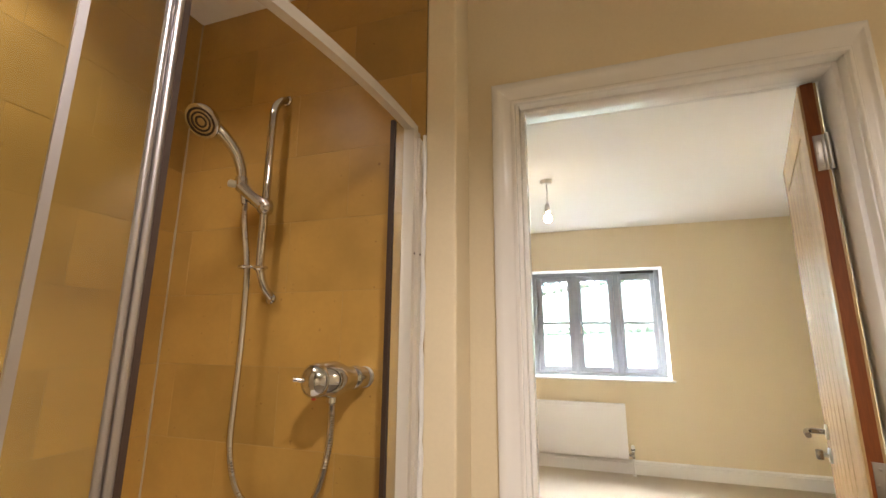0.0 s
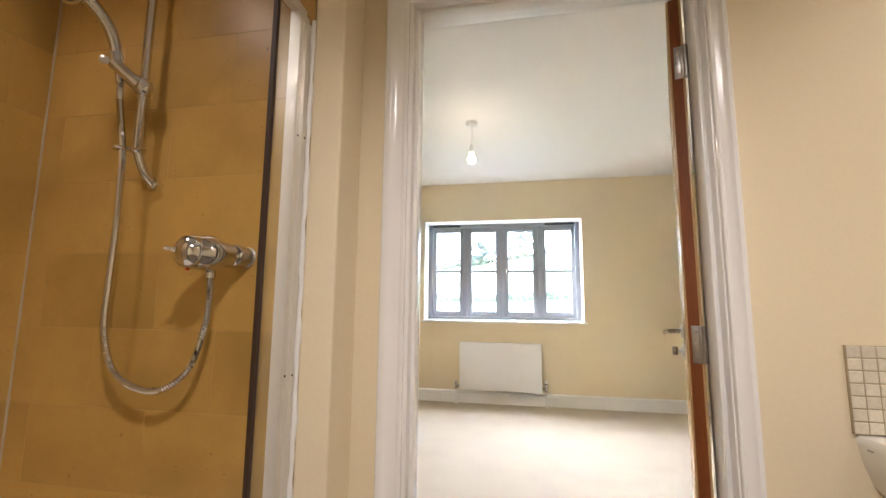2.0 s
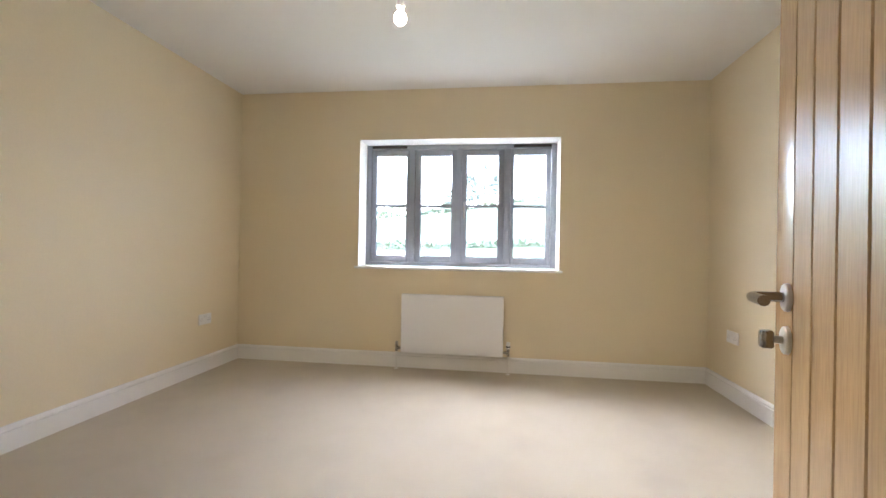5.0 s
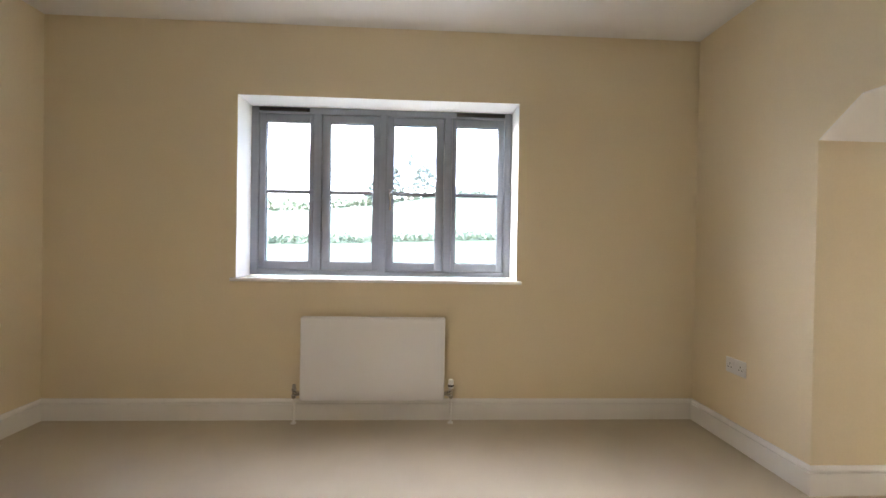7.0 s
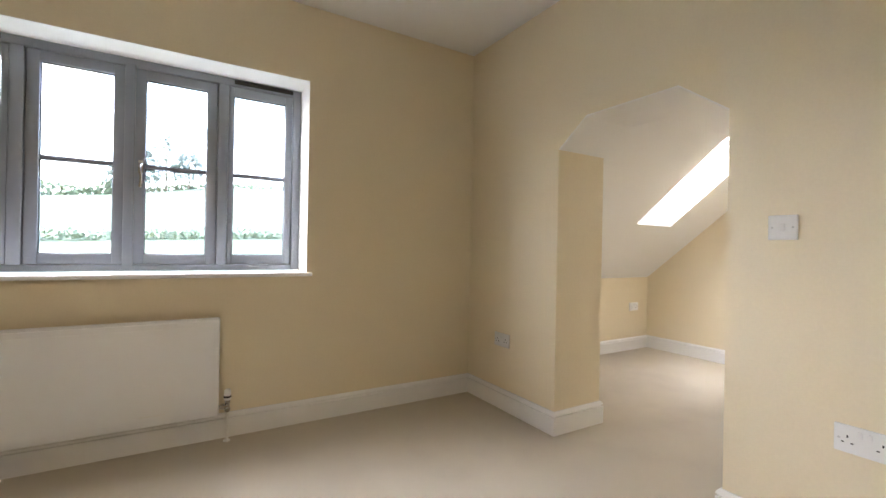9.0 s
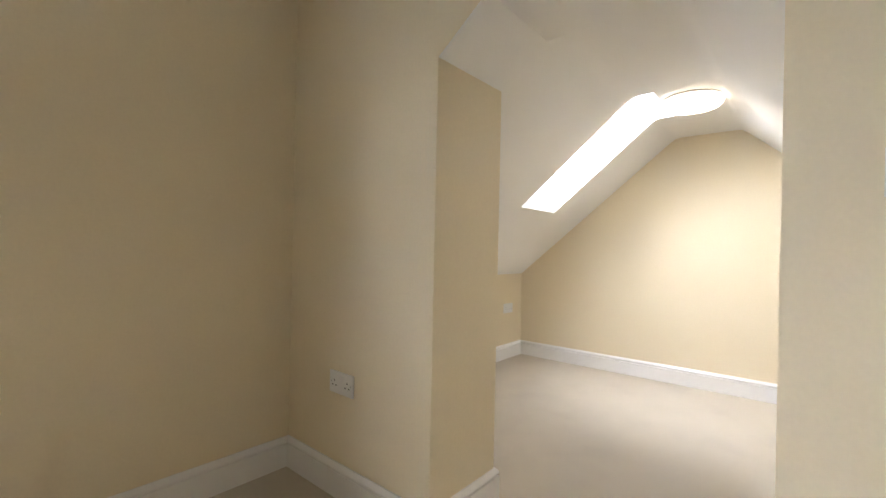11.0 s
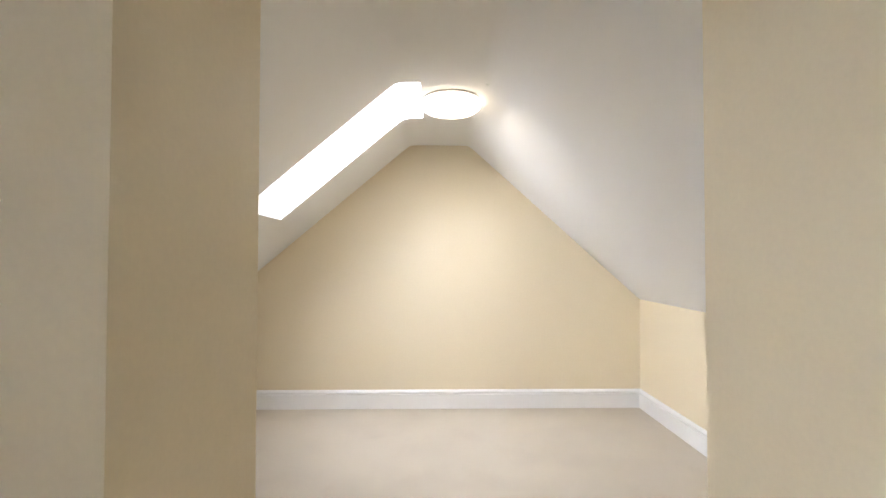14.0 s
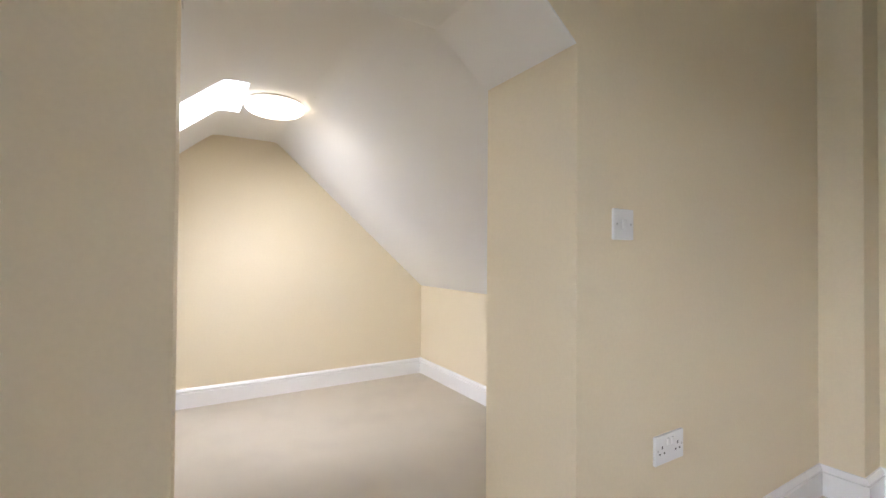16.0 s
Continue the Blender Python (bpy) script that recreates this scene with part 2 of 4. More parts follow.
structure("floor", block(WEST - 0.3, SOUTH_B - 0.065, -0.25, GABLE + 0.2, KNEE_N + 0.2, 0.0), CARPET, "beige fitted carpet over the whole bedroom floor", "floor")
# Unseen floor, coloured dark so less light bounces and chrome reflects something dark.
structure("floor_bathroom", block(-3.5, BATH_S - 0.2, -0.25, BATH_E + 0.2, SOUTH_B - 0.066, -0.002), BATH_FLOOR, "unseen bathroom floor, kept dark to deepen chrome reflections", "floor")
structure("ceiling", block(WEST - 0.3, BATH_S - 0.2, H, THICK, 0.34, H + 0.2), WHITE_PAINT, "flat white painted plaster ceiling", "ceiling")

bm = bmesh.new()
box(bm, WEST - 0.3, 0, 0, WIN_L, 0.34, H)
box(bm, WIN_R, 0, 0, THICK, 0.34, H)
box(bm, WIN_L, 0, 0, WIN_R, 0.34, WIN_B - 0.024)
box(bm, WIN_L, 0, WIN_T, WIN_R, 0.34, H)
structure("wall_north", bm, CREAM, "cream painted wall with a deep window opening", "wall")
bm = bmesh.new()
for x0, x1, z0, z1 in ((WIN_L, WIN_L + 0.003, WIN_B, WIN_T), (WIN_R - 0.003, WIN_R, WIN_B, WIN_T), (WIN_L + 0.003, WIN_R - 0.003, WIN_T - 0.003, WIN_T)):
    box(bm, x0, 0.001, z0, x1, 0.212, z1)
structure("trim_window_reveal", bm, WHITE_PAINT, "white painted plaster reveal round the window", "reveal")
structure("wall_west", block(WEST - 0.3, SOUTH_B, 0, WEST, 0, H), CREAM, "plain cream painted wall", "wall")

def vault_height(y):
    """The underside of the alcove's ceiling, with its slopes eased into the flat."""
    a = KNEE_H + (KNEE_N - y) * PITCH
    b = KNEE_H + (y - KNEE_S) * PITCH_S
    ease = 0.012
    low = min(a, b)
    d = low - FLAT
    return FLAT - (math.sqrt(d * d + ease * ease) - d) * 0.5


outline = [(0, 0), (0, H), (SOUTH_B, H), (SOUTH_B, 0), (JAMB_S, 0), (JAMB_S, 1.59), (-1.520, 1.744), (-1.035, 1.744), (JAMB_N, 1.60), (JAMB_N, 0)]
bm = prism(outline, 0, 0, THICK)
structure("wall_east", bm, CREAM, "cream painted wall with a chamfered archway", "wall")
bm = bmesh.new()
loop = [(JAMB_S, 1.59), (-1.520, 1.744), (-1.035, 1.744), (JAMB_N, 1.60)]
under = [(JAMB_S + 0.004, 1.586), (-1.519, 1.740), (-1.036, 1.740), (JAMB_N - 0.004, 1.596)]
for i in range(3):
    q = [loop[i], loop[i + 1], under[i + 1], under[i]]
    far = [loop[i], loop[i + 1]] + [(y, min(z, vault_height(y) - 0.001)) for y, z in (under[i + 1], under[i])]
    rings(bm, [[(x, y, z) for y, z in side] for x, side in ((0.001, q), (THICK + 0.001, far))])
structure("trim_arch_soffit", bm, WHITE_PAINT, "white painted underside of the archway", "soffit")
structure("wall_corner_boxing", block(-0.15, SOUTH_B, 0, 0, -3.27, H), CREAM, "narrow cream painted pipe boxing in the corner", "boxing")

bm = bmesh.new()
box(bm, WEST - 0.3, SOUTH_A, 0, DOOR_L - 0.03, SOUTH_B, H)
box(bm, DOOR_R + 0.03, SOUTH_A, 0, THICK, SOUTH_B, H)
box(bm, DOOR_L - 0.03, SOUTH_A, DOOR_T + 0.03, DOOR_R + 0.03, SOUTH_B, H)
structure("wall_south", bm, CREAM, "cream painted wall with a doorway", "wall")

# the alcove under the roof
structure("wall_gable", block(GABLE, KNEE_S - 0.2, 0, GABLE + 0.2, KNEE_N + 0.2, 2.3), CREAM, "cream painted gable end wall", "wall")
structure("wall_knee_north", block(THICK, KNEE_N, 0, GABLE, KNEE_N + 0.2, KNEE_H + 0.1), CREAM, "low cream painted knee wall", "wall")
structure("wall_knee_south", block(THICK, KNEE_S - 0.2, 0, GABLE, KNEE_S, KNEE_H + 0.1), CREAM, "low cream painted knee wall", "wall")
structure("wall_beyond_north", block(0.0, 0.34, 0, THICK, KNEE_N + 0.2, H), RENDER, "outer wall", "wall")
structure("wall_beyond_south", block(THICK, KNEE_S - 0.2, 0, THICK + 0.02, KNEE_S, H), RENDER, "outer wall", "wall")

SKY_X0, SKY_X1, SKY_Y0, SKY_Y1 = 1.485, 1.985, -0.312, -1.12


def vault(y0, y1, x0, x1, bm, steps):
    ys = [y0 + (y1 - y0) * i / steps for i in range(steps + 1)]
    lower = [(y, vault_height(y)) for y in ys]
    rings(bm, [[(x, *lower[i]) for x in (x0, x1)] + [(x, lower[i][0], 2.35) for x in (x1, x0)] for i in range(steps + 1)])


bm = bmesh.new()
vault(KNEE_N + 0.1, KNEE_S - 0.1, THICK, SKY_X0, bm, 90)
vault(KNEE_N + 0.1, KNEE_S - 0.1, SKY_X1, GABLE, bm, 90)
vault(KNEE_N + 0.1, SKY_Y0, SKY_X0, SKY_X1, bm, 12)
vault(SKY_Y1, KNEE_S - 0.1, SKY_X0, SKY_X1, bm, 50)
for v in bm.verts:
    if v.co.z > 2.3:
        a = min(KNEE_H + (KNEE_N - v.co.y) * PITCH, KNEE_H + (v.co.y - KNEE_S) * PITCH_S)
        v.co.z = min(2.3, a + 0.30)
vault_ob = structure("ceiling_alcove", bm, WHITE_PAINT, "white plaster ceiling sloping down both sides of a narrow flat", "ceiling")
vault_ob.data.polygons.foreach_set("use_smooth", [True] * len(vault_ob.data.polygons))
vault_ob.data.set_sharp_from_angle(angle=radians(30))

# the bathroom
structure("wall_bath_east", block(BATH_E, BATH_S, 0, BATH_E + 0.2, SOUTH_A, H), CREAM, "cream painted bathroom wall", "wall")
structure("wall_bath_back", block(-3.5, BATH_S - 0.2, 0, BATH_E + 0.2, BATH_S, H), CREAM, "cream painted bathroom wall", "wall")
wall_shower_side = structure("wall_shower_side", block(TILE_X - 0.25, BATH_S, 0, TILE_X - 0.0008, SOUTH_A, H), GROUT, "tiled side wall of the shower", "wall")
wall_shower_end = structure("wall_shower_end", block(TILE_X - 0.011, SHOWER_END - 0.12, 0, -2.46, SHOWER_END, H), CREAM, "short wall at the end of the shower", "wall")
wall_shower_back = structure("wall_shower_back", block(TILE_X - 0.0008, TILE_Y + 0.0008, 0, -2.352, SOUTH_A, H), GROUT, "tiled wall of the shower", "wall")
bead = tube([(TILE_X + 0.001, TILE_Y - 0.001, 0.08 + 2.36 * k / 40) for k in range(41)], [0.0034 + 0.0006 * math.sin(k * 1.3) for k in range(41)], 8)
structure("trim_shower_sealant", bead, MOSAIC_GROUT, "pale sealant line in the corner of the shower", "sealant")
bm = block(-2.352, TILE_Y + 0.004, 0, BOX_X, SOUTH_A, H, 0.006, 3)
structure("wall_boxing", bm, CREAM, "cream painted edge of the boxed-out shower wall", "wall")

# ---- skirting and door trim ----
SKIRT = [(0, 0), (0.018, 0), (0.018, 0.0995), (0.0085, 0.1015), (0.0085, 0.107), (0.0175, 0.1095), (0.0175, 0.114), (0.014, 0.121), (0.009, 0.127), (0.006, 0.130), (0, 0.130)]


def skirting(path):
    """A moulded board along each stretch of a run of walls, mitred at the corners, the room on its left."""
    pts = [Vector(p) for p in path]
    ways = [(b - a).normalized() for a, b in zip(pts, pts[1:])]
    left = [Vector((-w.y, w.x)) for w in ways]

    def corner(i):
        if i == 0:
            return left[0]
        if i == len(pts) - 1:
            return left[-1]
        m = left[i - 1] + left[i]
        return m / m.dot(left[i])

    for i in range(len(ways)):
        loops = []
        for p, m in ((pts[i], corner(i)), (pts[i + 1], corner(i + 1))):
            loops.append([(p.x + m.x * d, p.y + m.y * d, z) for d, z in SKIRT])
        tagged(linked("baseboard", rings(bmesh.new(), loops), GLOSS_WHITE, 25), "white painted moulded skirting board along the wall", "skirting", kind="structure")


skirting([(DOOR_R + 0.051, SOUTH_B), (-0.15, SOUTH_B), (-0.15, -3.27), (0, -3.27), (0, JAMB_S), (THICK, JAMB_S), (THICK, KNEE_S), (GABLE, KNEE_S),
          (GABLE, KNEE_N), (THICK, KNEE_N), (THICK, JAMB_N), (0, JAMB_N), (0, 0), (WEST, 0), (WEST, SOUTH_B), (DOOR_L - 0.087, SOUTH_B)])
skirting([(BATH_E, BATH_S), (BATH_E, SOUTH_A), (DOOR_R + 0.051, SOUTH_A)])

ARCHI = [(0, 0), (0, 0.013), (0.003, 0.0155), (0.010, 0.0155), (0.0125, 0.0135), (0.018, 0.0135), (0.030, 0.0165), (0.043, 0.0190), (0.047, 0.0215),
         (0.051, 0.0235), (0.064, 0.0235), (0.068, 0.0215), (0.070, 0.018), (0.070, 0)]


def architrave(y, out):
    """A moulded surround on one face of the wall: two uprights and a head with mitred corners."""
    l, r, t, n = DOOR_L - 0.011, DOOR_R + 0.004, DOOR_T + 0.0, 0.65
    up_left = [[(l - w, y + out * d, z) for w, d in ARCHI] for z in (0,)] + [[(l - w, y + out * d, t + w) for w, d in ARCHI]]
    head = [[(l - w, y + out * d, t + w) for w, d in ARCHI], [(r + n * w, y + out * d, t + w) for w, d in ARCHI]]
    up_right = [[(r + n * w, y + out * d, t + w) for w, d in ARCHI], [(r + n * w, y + out * d, 0) for w, d in ARCHI]]
    for loops in (up_left, head, up_right):
        tagged(linked("trim_architrave", rings(bmesh.new(), loops), GLOSS_WHITE, 28), "white painted moulded architrave round the doorway", "architrave", kind="structure")


architrave(SOUTH_A, -1)
architrave(SOUTH_B, 1)
for bm in (block(DOOR_L - 0.03, SOUTH_A - 0.001, 0, DOOR_L, SOUTH_B + 0.001, DOOR_T, 0.002), block(DOOR_R, SOUTH_A - 0.001, 0, DOOR_R + 0.03, SOUTH_B + 0.001, DOOR_T, 0.002),
           block(DOOR_L - 0.03, SOUTH_A - 0.001, DOOR_T, DOOR_R + 0.03, SOUTH_B + 0.001, DOOR_T + 0.03, 0.002),
           block(DOOR_L, SOUTH_A + 0.03, 0, DOOR_L + 0.012, SOUTH_B - 0.044, DOOR_T, 0.002), block(DOOR_R - 0.012, SOUTH_A + 0.03, 0, DOOR_R, SOUTH_B - 0.044, DOOR_T, 0.002),
           block(DOOR_L + 0.012, SOUTH_A + 0.03, DOOR_T - 0.012, DOOR_R - 0.012, SOUTH_B - 0.044, DOOR_T, 0.002)):
    tagged(linked("trim_door_lining", bm, GLOSS_WHITE), "white painted door lining and stop", "door lining", kind="structure")


# ---- the door, open into the bedroom ----
def oak_door():
    """Built shut against x = 0, y from 0 to its width; its hinges on y = 0, the boarded face on -x."""
    w, t, h = 0.785, 0.040, 1.972
    d = thing("door_1", "varnished oak boarded door standing wide open", "door", kind="structure")
    rail = 0.105
    core = block(0.006, 0.0, 0.006, t - 0.006, w, h, 0.001)
    leaf = part("leaf", core, OAK_EDGE, d, "dark stained oak edge")
    for side in (0.0, t - 0.0065):
        for y0, y1, z0, z1 in ((0.002, rail, 0.008, h - 0.002), (w - rail, w - 0.002, 0.008, h - 0.002), (rail, w - rail, h - 0.115, h - 0.002), (rail, w - rail, 0.008, 0.2)):
            part("stile" if y1 - y0 < 0.2 else "rail", block(side, y0, z0, side + 0.0065, y1, z1, 0.0012), OAK_FACE, d)
        n = 6
        step = (w - 2 * rail) / n
        for i in range(n):
            y0 = rail + step * i
            part("board", block(side + 0.0006, y0 + 0.0022, 0.2035, side + 0.0061, y0 + step - 0.0022, h - 0.1185, 0.0025, 1), OAK_FACE, d)
    for z in (0.24, 0.948, 1.765):
        hinge = part("hinge", block(0.013, -0.003, z - 0.05, 0.034, 0.0, z + 0.05, 0.001), HINGE, d, "satin steel butt hinge")
        part("knuckle", tube([(t + 0.003, -0.004, z - 0.05), (t + 0.003, -0.004, z + 0.05)], 0.0065, 12), HINGE, hinge)
        part("flap", block(0.030, -0.004, z - 0.05, t + 0.003, -0.0015, z + 0.05, 0.0008), HINGE, hinge)
        for dz in (-0.035, 0.0, 0.035):
            part("screw", turned([(0, 0.0035), (0.0012, 0.0035), (0.0018, 0.002)], (0.022 + (0.004 if dz else -0.003), -0.003, z + dz), (0, -1, 0), 10), HINGE, hinge)
    y = w - 0.085
    for s, x in ((-1, 0.0), (1, t)):
        plate = part("handle_plate", turned([(0, 0.026), (0.006, 0.026), (0.008, 0.024)], (x, y, 0.946), (s, 0, 0), 24), STEEL, d, "brushed steel rose")
        part("lever", tube(smooth_path([(x, y, 0.946), (x + s * 0.038, y, 0.946), (x + s * 0.056, y - 0.010, 0.946), (x + s * 0.063, y - 0.05, 0.947), (x + s * 0.063, y - 0.12, 0.948)], 5), 0.0095, 12), HANDLE, plate)
        turn_plate = part("turn_plate", turned([(0, 0.026), (0.006, 0.026), (0.008, 0.024)], (x, y, 0.866), (s, 0, 0), 24), STEEL, d, "brushed steel rose")
        part("thumb_turn", tube([(x, y, 0.866), (x + s * 0.022, y, 0.866), (x + s * 0.026, y, 0.866)], [0.007, 0.007, 0.005], 12), STEEL, turn_plate)
        part("turn_bar", block(x + s * 0.022, y - 0.012, 0.849, x + s * 0.044, y + 0.012, 0.883, 0.005), HANDLE, turn_plate)
    return d


door = oak_door()
door.matrix_basis = pose(-1.345, -3.469, 0.006, 0, 0, -17.6)


# ---- the bedroom window ----
def window():
    w = thing("window_1", "grey painted timber window of four lights", "window", kind="structure")
    y0, y1 = 0.212, 0.282
    base = WIN_B + 0.004
    fw = 0.05
    part("window_frame", block(WIN_L, y0, base, WIN_L + fw, y1, WIN_T, 0.003), GREY_FRAME, w)
    part("window_frame", block(WIN_R - fw, y0, base, WIN_R, y1, WIN_T, 0.003), GREY_FRAME, w)
    part("window_frame", block(WIN_L + fw, y0, WIN_T - 0.044, WIN_R - fw, y1, WIN_T, 0.003), GREY_FRAME, w)
    part("window_frame", block(WIN_L + fw, y0, base, WIN_R - fw, y1, base + 0.034, 0.003), GREY_FRAME, w)
    bay = (WIN_R - WIN_L) / 4
    z0, z1 = base + 0.034, WIN_T - 0.044
    for i in (1, 2, 3):
        x = WIN_L + bay * i
        half = 0.026 if i != 2 else 0.016
        part("mullion", block(x - half, y0 + (0.0 if i != 2 else 0.02), z0, x + half, y1, z1, 0.003), GREY_FRAME, w)
    x = WIN_L + bay * 2
    part("mullion", block(x - 0.0225, y0 - 0.006, z0 - 0.012, x + 0.0225, y0 + 0.012, z1 + 0.012, 0.003), GREY_FRAME, w, "flat cover strip between the opening lights")
    for i in range(4):
        a, b = WIN_L + bay * i + (0.054 if i == 0 else 0.030 if i != 2 else 0.020), WIN_L + bay * (i + 1) - (0.054 if i == 3 else 0.030 if i != 1 else 0.020)
        c = (WIN_L + WIN_R) / 2 + 0.425 * (i - 1.5)
        sash_y0, sash_y1 = y0 + 0.012, y1 - 0.006
        gl, gr, gb, gt = c - 0.1435, c + 0.1435, 0.971, 1.906
        sash = part("casement", block(a, sash_y0, z0 + 0.002, gl, sash_y1, z1 - 0.002, 0.003), GREY_FRAME, w)
        part("stile", block(gr, sash_y0, z0 + 0.002, b, sash_y1, z1 - 0.002, 0.003), GREY_FRAME, sash)
        part("rail", block(gl, sash_y0, z0 + 0.002, gr, sash_y1, gb, 0.003), GREY_FRAME, sash)
        part("rail", block(gl, sash_y0, gt, gr, sash_y1, z1 - 0.002, 0.003), GREY_FRAME, sash)
        part("glazing_bar", block(gl, sash_y0 + 0.006, 1.431, gr, sash_y1 - 0.01, 1.449, 0.004), GREY_FRAME, sash)
        for lo, hi in ((gb, 1.431), (1.449, gt)):
            pane = part("pane", block(gl + 0.001, sash_y0 + 0.024, lo + 0.001, gr - 0.001, sash_y0 + 0.028, hi - 0.001), GLASS, sash, "clear glass pane")
            pane.visible_shadow = False
            for e in ((gl, lo, gl + 0.004, hi), (gr - 0.004, lo, gr, hi), (gl + 0.004, lo, gr - 0.004, lo + 0.004), (gl + 0.004, hi - 0.004, gr - 0.004, hi)):
                part("gasket", block(e[0], sash_y0 + 0.012, e[1], e[2], sash_y0 + 0.024, e[3]), BLACK, sash)
    for i in range(5):
        x = WIN_L + bay * i
        part("rebate", block(max(x - 0.044, WIN_L), y1 - 0.005, z0 - 0.01, min(x + 0.044, WIN_R), y1 + 0.008, z1 + 0.01), GREY_FRAME, w)
    for i in (0, 1, 2, 3):
        for z in (z0, z1):
            part("rebate", block(WIN_L + bay * i + 0.045, y1 - 0.005, z - 0.012, WIN_L + bay * (i + 1) - 0.045, y1 + 0.008, z + 0.012), GREY_FRAME, w)
    for i in (0, 3):
        c = WIN_L + bay * (i + 0.5)
        vent = part("trickle_vent", block(c - 0.165, y0 - 0.012, WIN_T - 0.034, c + 0.165, y0, WIN_T - 0.010, 0.004), BLACK, w, "black trickle vent")
        for k in (-1, 0, 1):
            part("slot", block(c - 0.15, y0 - 0.0135, WIN_T - 0.0225 + k * 0.006, c + 0.15, y0 - 0.012, WIN_T - 0.0205 + k * 0.006), SEAL, vent)
    hx = WIN_L + bay * 2 + 0.050
    plate = part("handle_plate", block(hx - 0.012, y0 + 0.004, 1.40, hx + 0.012, y0 + 0.012, 1.47, 0.004), CHROME, w, "chrome casement fastener")
    part("boss", turned([(0, 0.011), (0.018, 0.010), (0.022, 0.006)], (hx, y0 + 0.006, 1.445), (0, -1, 0), 16), CHROME, plate)
    part("lever", tube(smooth_path([(hx, y0 - 0.014, 1.448), (hx - 0.002, y0 - 0.024, 1.43), (hx + 0.004, y0 - 0.026, 1.38), (hx + 0.001, y0 - 0.02, 1.325)], 6),
                       [0.008] * 10 + [0.007] * 6 + [0.0085] * 3, 10), CHROME, plate)
    part("window_sill", block(WIN_L - 0.028, -0.026, WIN_B - 0.022, WIN_R + 0.028, -0.0005, WIN_B, 0.006, 3), GLOSS_WHITE, w, "white painted sill board")
    part("window_sill", block(WIN_L + 0.0005, -0.004, WIN_B - 0.022, WIN_R - 0.0005, y0 + 0.002, WIN_B, 0.001), GLOSS_WHITE, w, "white painted sill board")
    return w


window()


# ---- the roof window ----
def roof_window():
    w = thing("window_2", "white framed roof window in the sloping ceiling", "roof window", kind="structure")
    u = Vector((0, 1, -PITCH)).normalized()          # down the slope, towards the north
    n = Vector((0, PITCH, 1)).normalized()
    top = Vector((0, SKY_Y1 + 0.14, KNEE_H + (KNEE_N - (SKY_Y1 + 0.14)) * PITCH)) + n * 0.21
    length = 1.16

    def slab(x0, x1, a, b, lo, hi):
        bm = bmesh.new()
        loops = []
        for x in (x0, x1):
            loops.append([Vector((x, 0, 0)) + top + u * s + n * q for s, q in ((a, lo), (b, lo), (b, hi), (a, hi))])
        return rings(bm, loops)

    x0, x1 = SKY_X0 - 0.03, SKY_X1 + 0.03
    part("window_frame", slab(x0, x0 + 0.045, -0.06, length, 0, 0.07), GLOSS_WHITE, w)
    part("window_frame", slab(x1 - 0.045, x1, -0.06, length, 0, 0.07), GLOSS_WHITE, w)
    part("window_frame", slab(x0 + 0.045, x1 - 0.045, -0.06, 0.0, 0, 0.07), GLOSS_WHITE, w)
    part("window_frame", slab(x0 + 0.045, x1 - 0.045, length - 0.06, length, 0, 0.07), GLOSS_WHITE, w)
    pane = part("pane", slab(x0 + 0.035, x1 - 0.035, -0.01, length - 0.05, 0.03, 0.036), GLASS, w, "clear glass pane")
    pane.visible_shadow = False
    return w


roof_window()


